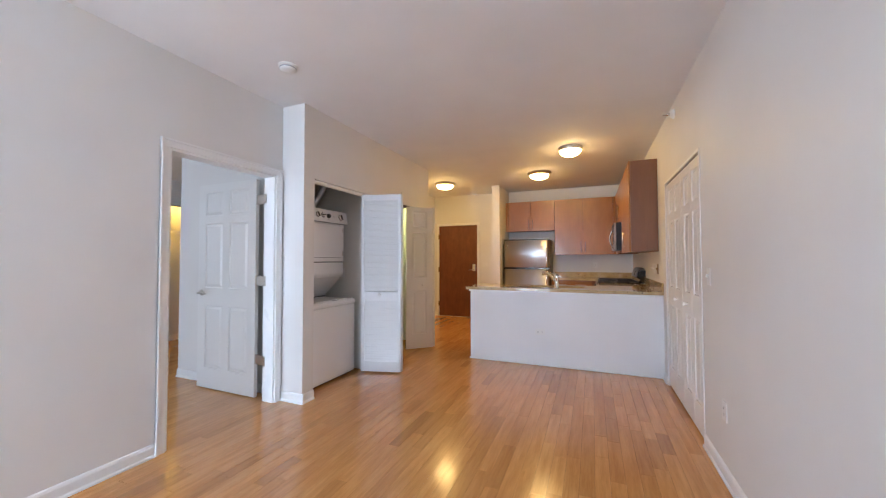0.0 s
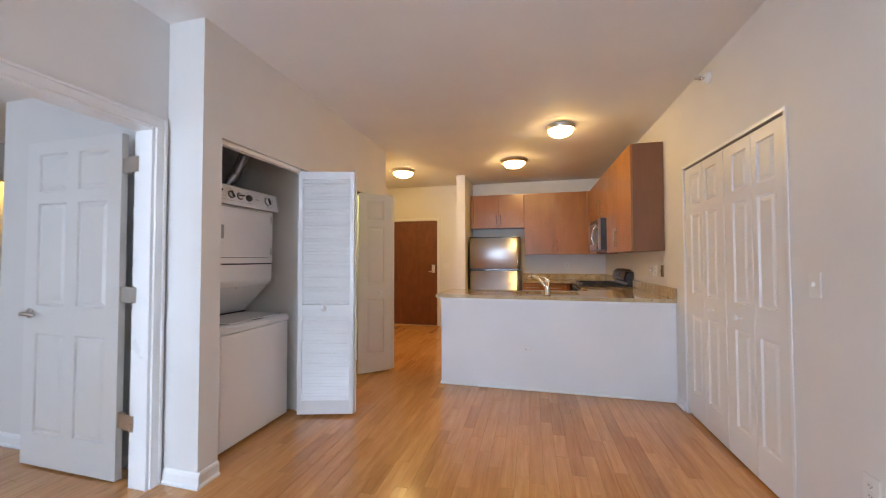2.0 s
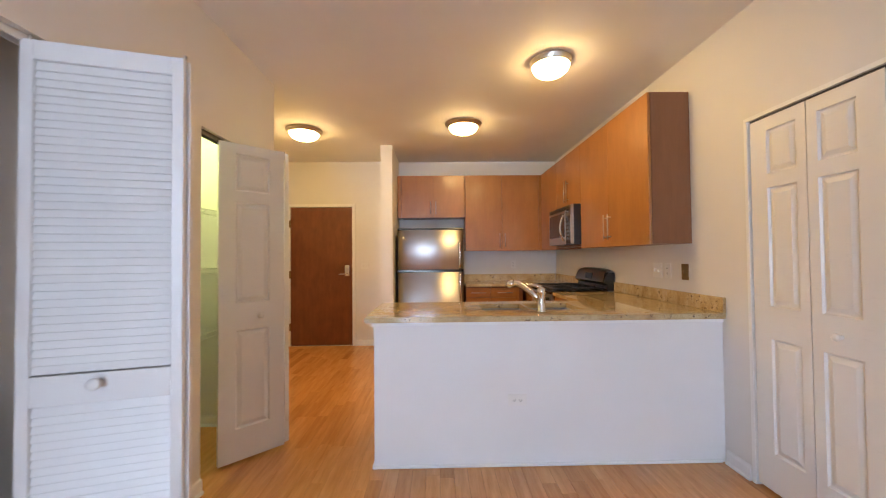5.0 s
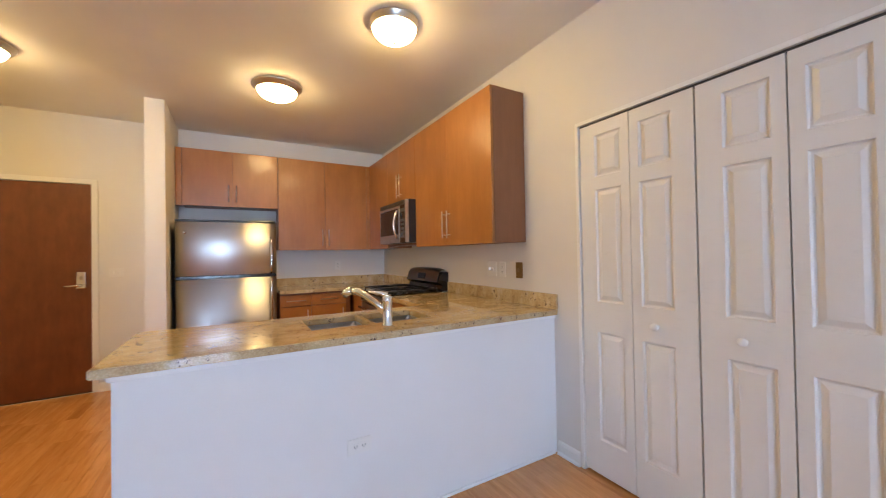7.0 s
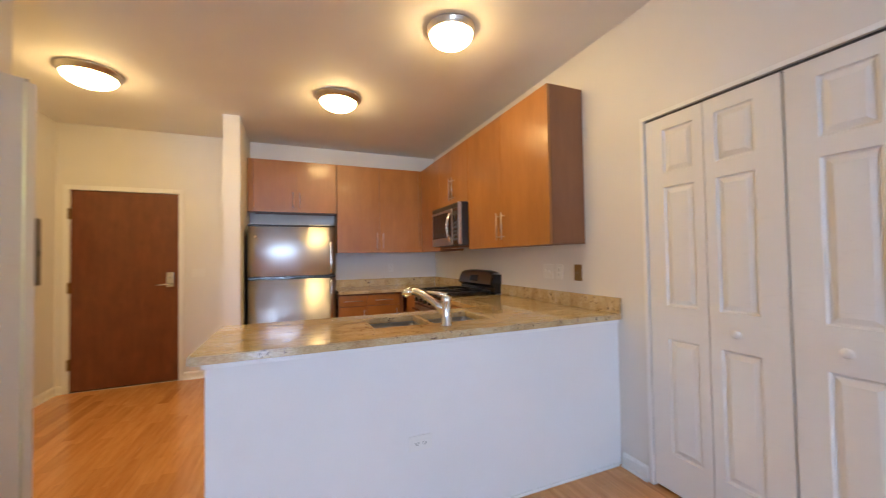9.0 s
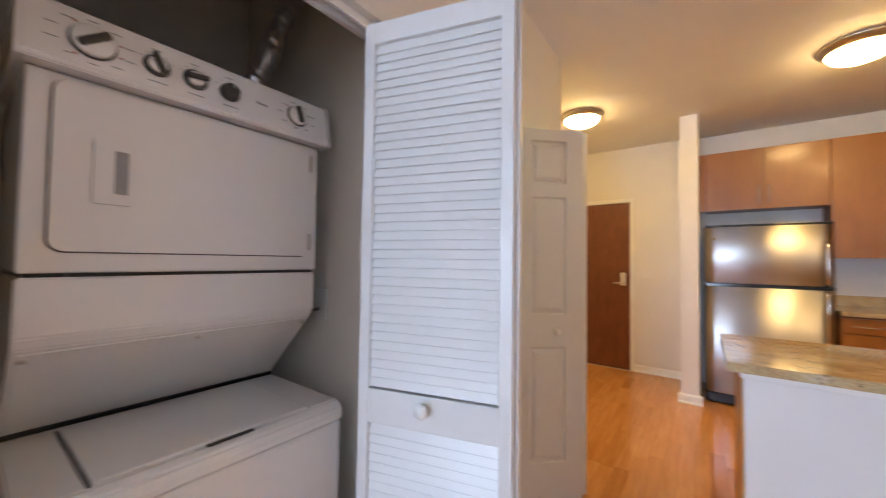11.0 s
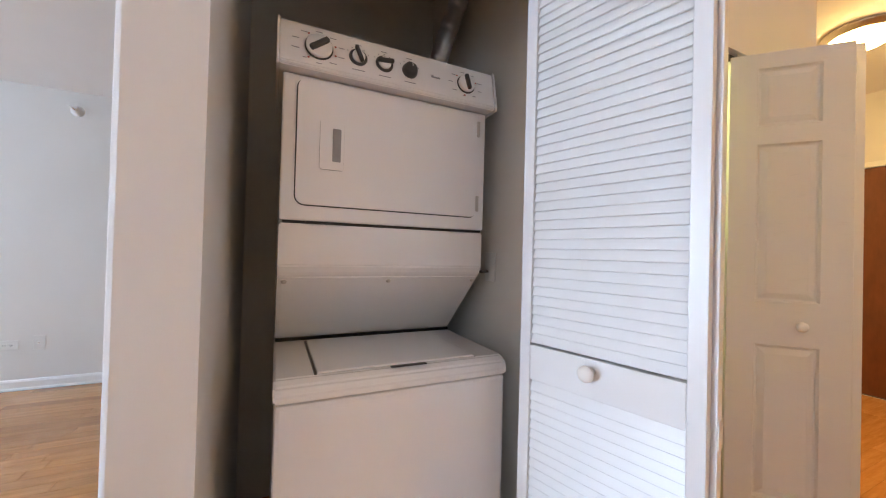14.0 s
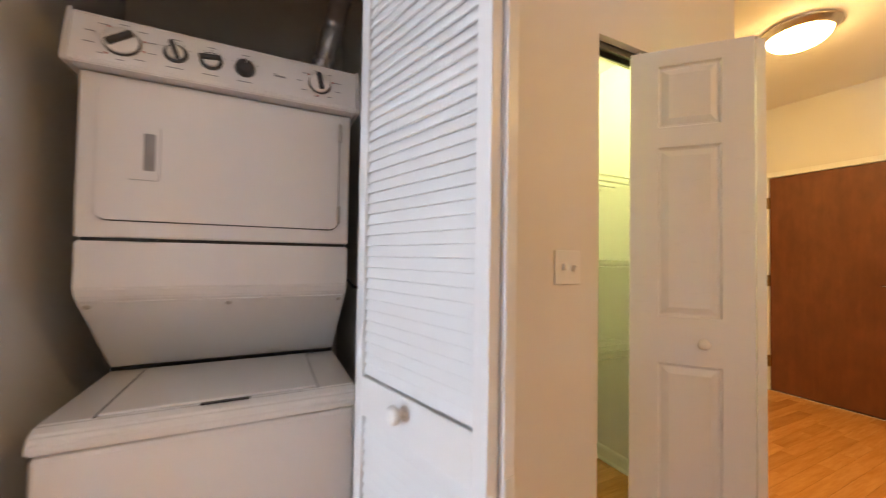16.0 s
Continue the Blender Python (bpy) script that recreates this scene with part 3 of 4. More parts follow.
# bedroom wardrobe bifold, folded at its jamb
Q0, Q1, Q2 = Vector((-5.13, 3.33)), Vector((-4.83, 3.43)), Vector((-5.13, 3.65))
m, w = leaf_pose(Q2, Q1, 0.02)
bifold_leaf("door_11", "folded white panelled wardrobe door leaf", m @ pose(w, 0, 0, 0, 0, 180), w, 2.02, 0.03, w * 0.4, "door", 0.08)
m, w = leaf_pose(Q0, Q1 + Vector((0.0, -0.02)), 0.02)
bifold_leaf("door_12", "folded white panelled wardrobe door leaf at jamb", m, w, 2.02, 0.03, None, "door", 0.08)

# ---------------------------------------------------------------- laundry
WY0, WY1 = 3.424, 4.116
wd = thing("laundry_center", "white stacked washer and dryer in laundry closet", "washer dryer", pose(-2.35, 3.795, 0.0))
WF, WT = -2.046, 0.846
wb = part("washer_body", boxes((-2.74, WF - 0.012, WY0 + 0.004, WY1 - 0.004, 0.02, 0.787), bevel=0.012), ENAMEL, wd)
part("washer_base", boxes((-2.70, WF - 0.05, WY0 + 0.02, WY1 - 0.02, 0.0, 0.02)), BLACK, wd)
part("washer_top", prism([(-2.74, 0.790), (WF - 0.008, 0.790), (WF - 0.006, 0.812), (WF - 0.014, 0.832), (WF - 0.040, WT), (-2.74, WT)], WY0, WY1, 0.006), ENAMEL, wd)
lid = part("washer_lid", boxes((-2.46, -2.085, 3.530, 4.010, WT + 0.001, WT + 0.008), bevel=0.005), ENAMEL, wd)
part("lid_gap", boxes((-2.46, -2.085, 3.523, 3.5295, WT + 0.0005, WT + 0.003)), DKGREY, wd)
part("lid_gap", boxes((-2.46, -2.085, 4.0105, 4.0135, WT + 0.0005, WT + 0.003)), GREY, wd)
part("lid_grip", boxes((-2.084, -2.070, 3.73, 3.84, WT + 0.0005, WT + 0.0035), bevel=0.001), BLACK, wd, "dark finger slot")
# upper cabinet: side outline from sloping underside to console
part("dryer_body", prism([(-2.78, 0.856), (-2.497, 0.856), (-2.238, 1.105), (-2.225, 1.130), (-2.225, 1.255), (-2.78, 1.255)], WY0 + 0.003, WY1 - 0.003, 0.004), ENAMEL, wd)
part("dryer_cabinet", boxes((-2.78, -2.22, WY0 + 0.003, WY1 - 0.003, 1.264, 1.695), bevel=0.006), ENAMEL, wd)
part("cabinet_gap", boxes((-2.77, -2.232, WY0 + 0.012, WY1 - 0.012, 1.254, 1.265)), BLACK, wd, "dark seam")
for a, b in ((3.50, 3.60), (3.98, 4.10)):
    part("seam_vent", boxes((-2.2325, -2.219, a, b, 1.2555, 1.2635)), BLACK, wd)
part("washer_seam", boxes((-2.52, -2.488, WY0 + 0.005, WY1 - 0.005, WT + 0.0005, 0.857)), BLACK, wd)
part("access_panel", prism([(-2.488, 0.864), (-2.248, 1.095), (-2.2459, 1.0928), (-2.4859, 0.8618)], WY0 + 0.014, WY1 - 0.014), ENAMEL, wd, "thin sloping access panel")
for y in (3.446, 3.77, 4.094):
    part("screw", lathe([(0, 0), (0.009, 0), (0.007, 0.004), (0, 0.005)], 12, Matrix.Translation((-2.260, y, 1.080)) @ pose(0, 0, 0, 0, 132)), NICKEL, wd, "small steel screw")
# dryer door: dark gap behind a rounded slab, with hinges and a grip shaded in grey


def rounded_slab(y0, y1, z0, z1, x0, x1, r):
    out = []
    for cy, cz, a0 in ((y1 - r, z1 - r, 0), (y0 + r, z1 - r, 90), (y0 + r, z0 + r, 180), (y1 - r, z0 + r, 270)):
        for k in range(7):
            a = radians(a0 + k * 15)
            out.append((cy + r * math.cos(a), cz + r * math.sin(a)))
    bm = bmesh.new()
    f = [bm.verts.new((x1, y, z)) for y, z in out]
    b = [bm.verts.new((x0, y, z)) for y, z in out]
    bm.faces.new(f)
    bm.faces.new(b[::-1])
    for i in range(len(f)):
        j = (i + 1) % len(f)
        bm.faces.new((f[i], b[i], b[j], f[j]))
    bmesh.ops.recalc_face_normals(bm, faces=bm.faces[:])
    return bm


part("door_gap", rounded_slab(3.4645, 4.0795, 1.3078, 1.6842, -2.2205, -2.2185, 0.03), DKGREY, wd, "dark gap round dryer door")
dd = part("dryer_door", rounded_slab(3.468, 4.076, 1.311, 1.681, -2.219, -2.209, 0.026), ENAMEL, wd)
# grey slabs paint the shadow line round the grip and its recess's shade
part("grip_shadow_line", rounded_slab(3.5312, 3.6028, 1.4192, 1.5688, -2.2095, -2.2075, 0.008), GREY, dd, "grey slab as shadow line round grip plate")
part("grip_plate", rounded_slab(3.532, 3.602, 1.420, 1.568, -2.2095, -2.2045, 0.006), ENAMEL, dd)
part("grip_recess_shade", rounded_slab(3.568, 3.593, 1.445, 1.545, -2.2065, -2.2038, 0.003), GREY, dd, "grey slab as shade of grip recess")
for z in (1.36, 1.63):
    part("hinge", boxes((-2.2195, -2.2055, 4.072, 4.083, z - 0.028, z + 0.028), bevel=0.002), NICKEL, dd)
# console, its face leaning back
CA = math.degrees(math.atan2(0.030, 0.150))
con = part("console", prism([(-2.60, 1.697), (-2.180, 1.697), (-2.175, 1.707), (-2.202, 1.832), (-2.207, 1.839), (-2.60, 1.839)], WY0 - 0.008, WY1 + 0.008, 0.003), ENAMEL, wd, "white control console with printed dials")
for y0, y1 in ((WY0 - 0.016, WY0 - 0.0085), (WY1 + 0.0085, WY1 + 0.016)):
    part("end_cap", prism([(-2.60, 1.694), (-2.176, 1.694), (-2.171, 1.707), (-2.198, 1.836), (-2.204, 1.844), (-2.60, 1.844)], y0, y1, 0.002), ENAMEL, con)
FACE = Matrix.Translation((-2.1875, 0, 1.769)) @ pose(0, 0, 0, 90, 0, 90) @ pose(0, 0, 0, -12)   # local x along y, y up the face, z outward


def on_face(bm, y, up, out=0.0):
    return moved(bm, FACE @ Matrix.Translation((y, up, out)))


def disc(r, h, seg=28):
    return lathe([(0, 0), (r, 0), (r, h * 0.7), (r * 0.93, h), (0, h)], seg)


def console_dial(y, r, turn, big, up=0.0):
    d = part("dial_ring", on_face(disc(r, 0.004), y, up), DKGREY, con, "dark dial ring")
    part("dial", on_face(disc(r * (0.92 if big else 0.70), 0.012 if big else 0.010), y, up, 0.003), ENAMEL, con, "round white dial")
    g = boxes((-r * (0.80 if big else 0.95), r * (0.80 if big else 0.95), -r * 0.20, r * 0.20, 0.012, 0.026), bevel=0.004)
    part("dial_grip", on_face(moved(g, pose(0, 0, 0, 0, 0, turn)), y, up), DKGREY, con, "dark pointer grip")


console_dial(3.520, 0.040, 40, True)
console_dial(3.634, 0.028, 110, False)
console_dial(3.716, 0.028, 8, False)
part("start_knob", on_face(lathe([(0, 0), (0.026, 0), (0.026, 0.006), (0.021, 0.020), (0.018, 0.022), (0, 0.022)], 28), 3.800, -0.003), DKGREY, con, "dark round start knob")
part("knob_mark", on_face(boxes((-0.001, 0.001, 0.004, 0.016, 0.0222, 0.0228)), 3.804, -0.001), PLASTIC, con)
console_dial(4.008, 0.034, 100, True)
rng = random.Random(5)
for cy, r, n, skip in ((3.520, 0.057, 10, 0), (4.008, 0.050, 9, 0)):
    for i in range(n):
        a = 2 * math.pi * (i + 0.5) / n
        wl = rng.uniform(0.005, 0.011)
        part("print_bar", on_face(boxes((-wl, wl, -0.0011, 0.0011, 0.0, 0.0006)), cy + 1.18 * r * math.cos(a), 0.92 * r * math.sin(a), 0.0005), GREY, con, "tiny grey printed words")
        if i % 3 == 0:
            part("print_mark", on_face(boxes((-0.0025, 0.0025, -0.0025, 0.0025, 0, 0.0006)), cy + 0.86 * r * math.cos(a), 0.86 * r * math.sin(a), 0.0008), REDP, con, "small red mark")
for cy in (3.634, 3.716, 3.800):
    part("print_bar", on_face(boxes((-0.019, 0.019, -0.0012, 0.0012, 0, 0.0006)), cy, -0.044, 0.0005), GREY, con)
    part("print_bar", on_face(boxes((-0.010, 0.010, -0.0010, 0.0010, 0, 0.0006)), cy, 0.043, 0.0005), GREY, con)
    for i in range(5):
        a = radians(30 + 30 * i)
        part("print_mark", on_face(boxes((-0.0015, 0.0015, -0.0015, 0.0015, 0, 0.0006)), cy + 0.036 * math.cos(a), 0.034 * math.sin(a), 0.0005), GREY, con)
part("badge", on_face(boxes((-0.016, 0.016, -0.0028, 0.0028, 0, 0.0007), (-0.018, -0.008, 0.004, 0.0065, 0, 0.0007)), 3.893, -0.002, 0.0005), GREY, con, "small maker's mark as plain bars")

# foil duct up to the ceiling
duct = thing("dryer_vent_duct", "crumpled silver foil dryer duct rising behind dryer", "duct", pose(-2.62, 4.07, 1.86))
pts, rad = [], []
BENDS = [Vector(p) for p in ((-2.69, 3.975, 1.80), (-2.56, 4.065, 2.05), (-2.45, 4.135, 2.36), (-2.38, 4.150, 2.715))]
rng = random.Random(3)
for i in range(120):
    f = i / 119 * 3
    k = min(int(f), 2)
    e = f - k
    e = e * 0.7 + 0.3 * e * e * (3 - 2 * e)
    pts.append(BENDS[k].lerp(BENDS[k + 1], e))
    rad.append(0.038 + (0.004 if i % 2 else 0) + rng.uniform(-0.003, 0.003))
part("hose", tube(pts, rad, 18), FOIL, duct)
ob = thing("washer_outlet_box", "white outlet plate with cord beside washer", "outlet", pose(-2.30, 4.209, 1.13))
part("plate", boxes((-2.345, -2.275, 4.2035, 4.2095, 1.07, 1.185), bevel=0.002), PLASTIC, ob)
part("cord", tube([(-2.32, 4.2035, 1.11), (-2.33, 4.185, 1.105), (-2.37, 4.165, 1.11), (-2.45, 4.16, 1.13)], 0.006), DKGREY, ob, "dark power cord")

# ---------------------------------------------------------------- linen closet
for k, z in enumerate((1.665, 1.225, 0.75)):
    sh = thing("wire_shelf", "white wire shelf in linen closet", "shelf", pose(-2.48, 5.33, z), "linen closet shelves")
    for x in (-2.30, -2.40, -2.50, -2.60):
        part("rail_wire", tube([(x, 4.905, z), (x, 5.755, z)], 0.003, 6), PLASTIC, sh)
    part("lip_wire", tube([(-2.30, 4.905, z - 0.035), (-2.30, 5.755, z - 0.035)], 0.003, 6), PLASTIC, sh)
    bm = bmesh.new()
    for i in range(34):
        y = 4.92 + i * 0.025
        tube([(-2.615, y, z + 0.004), (-2.30, y, z + 0.004), (-2.298, y, z - 0.036)], 0.0014, 5, bm)
    tagged(part("cross_wires", bm, PLASTIC, sh), kind="stuff")
    part("end_bracket", boxes((-2.33, -2.295, 5.752, 5.7595, z - 0.05, z + 0.012), bevel=0.002), PLASTIC, sh)
lb = thing("closet_bulb", "lit yellow-green bulb holder on linen closet ceiling", "ceiling light", pose(-2.30, 5.25, 2.42))
part("holder", lathe([(0, 0), (0.055, 0), (0.055, -0.012), (0.03, -0.03), (0, -0.03)], 24, pose(-2.30, 5.25, 2.4195)), PLASTIC, lb)
part("bulb", lathe([(0.0, -0.03), (0.015, -0.032), (0.03, -0.06), (0.034, -0.085), (0.025, -0.11), (0, -0.12)], 20, pose(-2.30, 5.25, 2.419)), GLOW_LINEN, lb)

# bedroom wardrobe: shelf with rod and a bulb
ws = thing("wardrobe_shelf", "white wire wardrobe shelf with bracket", "shelf", pose(-5.6, 4.2, 1.74))
for x in (-5.45, -5.55, -5.65, -5.74):
    part("rail_wire", tube([(x, 3.235, 1.74), (x, 4.995, 1.74)], 0.004, 6), PLASTIC, ws)
part("lip_wire", tube([(-5.45, 3.235, 1.70), (-5.45, 4.995, 1.70)], 0.004, 6), PLASTIC, ws)
for y in (3.95, 4.6):
    part("bracket", tube([(-5.45, y, 1.735), (-5.745, y, 1.52)], 0.006, 6), PLASTIC, ws)
wb2 = thing("wardrobe_bulb", "lit warm bulb holder on wardrobe ceiling", "ceiling light", pose(-5.45, 4.3, HB))
part("holder", lathe([(0, 0), (0.055, 0), (0.055, -0.012), (0.03, -0.03), (0, -0.03)], 24, pose(-5.45, 4.3, HB - 0.0005)), PLASTIC, wb2)
part("bulb", lathe([(0.0, -0.03), (0.015, -0.032), (0.03, -0.06), (0.034, -0.085), (0.025, -0.11), (0, -0.12)], 20, pose(-5.45, 4.3, HB - 0.001)), GLOW_BED, wb2)

# ---------------------------------------------------------------- kitchen
structure("wall_half", boxes((-0.99, XR, 5.15, 5.27, 0, 0.893)), HALF, "white painted half wall under the bar", "wall")
hw = thing("trim_half_wall", "thin white moulding under countertop", "trim", pose(0.1, 5.15, 0.88), "", "structure")
part("moulding", boxes((-1.003, XR - 0.002, 5.137, 5.149, 0.872, 0.893), (-1.003, -0.991, 5.149, 5.27, 0.872, 0.893), bevel=0.003), TRIM, hw)

CT0, CT1 = 0.895, 0.930
SX0, SX1, SXM, SY0, SY1 = -0.275, 0.40, 0.045, 5.36, 5.68


def slab_with_holes(rects, holes, z0, z1):
    """Axis-aligned slab from rectangles with rectangular holes, cut on a grid."""
    xs = sorted({v for r in rects + holes for v in r[:2]})
    ys = sorted({v for r in rects + holes for v in r[2:]})

    def inside(x, y, rs):
        return any(a < x < b and c < y < d for a, b, c, d in rs)

    bm = bmesh.new()
    cells = {}
    for i in range(len(xs) - 1):
        for j in range(len(ys) - 1):
            mx, my = (xs[i] + xs[i + 1]) / 2, (ys[j] + ys[j + 1]) / 2
            cells[i, j] = inside(mx, my, rects) and not inside(mx, my, holes)
    for (i, j), on in cells.items():
        if not on:
            continue
        x0, x1, y0, y1 = xs[i], xs[i + 1], ys[j], ys[j + 1]
        bm.faces.new([bm.verts.new(p) for p in ((x0, y0, z1), (x1, y0, z1), (x1, y1, z1), (x0, y1, z1))])
        bm.faces.new([bm.verts.new(p) for p in ((x0, y1, z0), (x1, y1, z0), (x1, y0, z0), (x0, y0, z0))])
        for di, dj, a, b in ((-1, 0, (x0, y1), (x0, y0)), (1, 0, (x1, y0), (x1, y1)), (0, -1, (x0, y0), (x1, y0)), (0, 1, (x1, y1), (x0, y1))):
            if not cells.get((i + di, j + dj)):
                bm.faces.new([bm.verts.new(p) for p in ((*a, z0), (*b, z0), (*b, z1), (*a, z1))])
    bmesh.ops.remove_doubles(bm, verts=bm.verts[:], dist=1e-5)
    edges = [e for e in bm.edges if len(e.link_faces) == 2 and e.calc_face_angle(0) > 1.0]
    bmesh.ops.bevel(bm, geom=edges, offset=0.004, segments=2, affect="EDGES")
    return bm


SR0, SR1 = 6.50, 7.26     # range
holes = [(SX0, SXM - 0.015, SY0, SY1), (SXM + 0.015, SX1, SY0, SY1)]
ct = thing("countertop", "polished golden-brown granite peninsula countertop", "countertop", pose(0.1, 5.5, CT0))
part("slab", slab_with_holes([(-1.045, XR - 0.002, 5.115, 5.83), (0.56, XR - 0.002, 5.82, SR0 - 0.003)], holes, CT0, CT1), GRANITE, ct)
part("backsplash", boxes((XR - 0.022, XR - 0.002, 5.115, SR0 - 0.005, CT1 + 0.0005, 1.028), bevel=0.002), GRANITE, ct)
ct2 = thing("countertop", "granite corner countertop with short backsplash", "countertop", pose(0.4, 8.0, CT0))
part("slab", slab_with_holes([(-0.215, 0.56, 7.64, YB - 0.002), (0.55, XR - 0.002, SR1 + 0.003, YB - 0.002)], [], CT0, CT1), GRANITE, ct2)
part("backsplash", boxes((-0.215, XR - 0.024, YB - 0.022, YB - 0.002, CT1 + 0.0005, 1.028), bevel=0.002), GRANITE, ct2)
part("backsplash", boxes((XR - 0.022, XR - 0.002, SR1 + 0.005, YB - 0.024, CT1 + 0.0005, 1.028), bevel=0.002), GRANITE, ct2)

sk = thing("kitchen_sink", "stainless double-bowl undermount sink", "sink", pose(0.06, 5.52, 0.73))


def bowl(x0, x1, y0, y1, z0, z1):
    out, t = bmesh.new(), 0.012
    top = [(x0 - t, y0 - t), (x1 + t, y0 - t), (x1 + t, y1 + t), (x0 - t, y1 + t)]
    rim = [(x0, y0), (x1, y0), (x1, y1), (x0, y1)]
    low = [(x0 + 0.02, y0 + 0.02), (x1 - 0.02, y0 + 0.02), (x1 - 0.02, y1 - 0.02), (x0 + 0.02, y1 - 0.02)]
    loops = [[out.verts.new((x, y, z)) for x, y in q] for q, z in ((top, z1), (rim, z1), (rim, z1 - 0.02), (low, z0))]
    for a, b in zip(loops, loops[1:]):
        for i in range(4):
            out.faces.new((a[i], a[(i + 1) % 4], b[(i + 1) % 4], b[i]))
    out.faces.new(loops[-1])
    edges = [e for e in out.edges if abs(e.verts[0].co.z - e.verts[1].co.z) > 0.1 or (e.verts[0].co.z < z0 + 0.01 and e.verts[1].co.z < z0 + 0.01)]
    bmesh.ops.bevel(out, geom=edges, offset=0.03, segments=4, affect="EDGES")
    return out


for a, b in ((SX0, SXM - 0.015), (SXM + 0.015, SX1)):
    bw = part("bowl", bowl(a - 0.004, b + 0.004, SY0 - 0.004, SY1 + 0.004, 0.73, CT0 - 0.001), SINKM, sk)
    part("drain", lathe([(0, 0.004), (0.03, 0.004), (0.042, 0.002), (0.044, 0.0)], 20, pose((a + b) / 2, 5.52, 0.7305)), CHROME, bw)

fc = thing("kitchen_faucet", "chrome single-lever kitchen faucet with angled spout", "faucet", pose(0.085, 5.255, CT1))
part("body", lathe([(0, 0), (0.030, 0), (0.030, 0.006), (0.026, 0.010), (0.025, 0.12), (0.027, 0.125), (0.027, 0.150), (0.020, 0.162), (0, 0.164)], 28, pose(0.085, 5.255, CT1 + 0.0005)), CHROME, fc)
part("spout", tube([(0.080, 5.262, 1.000), (0.045, 5.295, 1.045), (0.0, 5.338, 1.085), (-0.035, 5.372, 1.108), (-0.065, 5.40, 1.112)], [0.022, 0.020, 0.019, 0.021, 0.022], 16), CHROME, fc)
part("spray_head", tube([(-0.060, 5.396, 1.113), (-0.085, 5.42, 1.104), (-0.097, 5.43, 1.085)], [0.0235, 0.024, 0.020], 16), CHROME, fc)
part("handle", tube([(0.085, 5.255, 1.090), (0.055, 5.268, 1.102), (-0.005, 5.295, 1.112)], [0.020, 0.011, 0.007], 12), CHROME, fc)


def bar_handle(parent, p, q, out):
    """A thin bar pull from p to q on two posts; out: the way from the door."""
    p, q, o = Vector(p), Vector(q), Vector(out)
    b = part("handle", tube([p + o * 0.03, q + o * 0.03], 0.005, 10), NICKEL, parent, "slim brushed nickel bar pull")
    d = (q - p)
    for f in (0.12, 0.88):
        part("post", tube([p + d * f, p + d * f + o * 0.03], 0.004, 8), NICKEL, b)


def wall_unit(axis, a0, a1, z0, z1, ndoors, pulls, label):
    """Upper cabinet. axis x: on the back wall, faces -y. axis y: on the right wall, faces -x."""
    if axis == "x":
        u = thing("wall_cabinet", label, "cabinet", pose((a0 + a1) / 2, YB - 0.15, z0), "kitchen wall cabinets")
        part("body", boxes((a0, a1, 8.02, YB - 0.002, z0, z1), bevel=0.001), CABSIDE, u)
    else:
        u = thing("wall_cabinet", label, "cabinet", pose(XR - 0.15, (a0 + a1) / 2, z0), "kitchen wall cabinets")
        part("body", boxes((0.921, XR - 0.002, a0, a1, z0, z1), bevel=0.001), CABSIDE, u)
    w = (a1 - a0) / ndoors
    for i in range(ndoors):
        p, q = a0 + i * w + 0.002, a0 + (i + 1) * w - 0.002
        dims = (p, q, 8.0, 8.0195, z0 - 0.004, z1) if axis == "x" else (0.90, 0.9195, p, q, z0 - 0.004, z1)
        d = part("door", boxes(dims, bevel=0.0015), CABINET, u, "maple veneer slab door")
        if pulls[i] is not None:
            side, h0, h1 = pulls[i]
            at = p + 0.035 if side == "lo" else q - 0.035
            if axis == "x":
                bar_handle(d, (at, 8.0, h0), (at, 8.0, h1), (0, -1, 0))
            else:
                bar_handle(d, (0.90, at, h0), (0.90, at, h1), (-1, 0, 0))
    return u


UZ = 2.45
wall_unit("x", -1.095, -0.19, 1.855, UZ, 2, (("hi", 1.90, 2.08), ("lo", 1.90, 2.08)), "short maple wall cabinet above refrigerator")
fl = thing("cabinet_filler", "narrow maple filler strip beside wall stub", "cabinet", pose(-1.12, 8.1, 1.855))
part("strip", boxes((-1.150, -1.097, 8.004, 8.10, 1.851, UZ), bevel=0.001), CABINET, fl)
wall_unit("x", -0.187, 0.86, 1.375, UZ, 2, (("hi", 1.42, 1.62), ("lo", 1.42, 1.62)), "tall maple wall cabinet with two slab doors")
fl = thing("cabinet_filler", "maple corner filler between wall cabinets", "cabinet", pose(0.89, 8.0, 1.375))
part("strip", boxes((0.862, 0.918, 8.002, 8.05, 1.371, UZ), bevel=0.001), CABINET, fl)
wall_unit("y", 7.345, 7.998, 1.375, UZ, 1, (None,), "maple corner wall cabinet with plain door")
wall_unit("y", 6.603, 7.343, 1.845, UZ, 2, (("hi", 1.90, 2.14), ("lo", 1.90, 2.14)), "short maple wall cabinet above microwave")
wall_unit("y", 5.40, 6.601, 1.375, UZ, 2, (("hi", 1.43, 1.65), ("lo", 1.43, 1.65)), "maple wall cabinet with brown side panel")

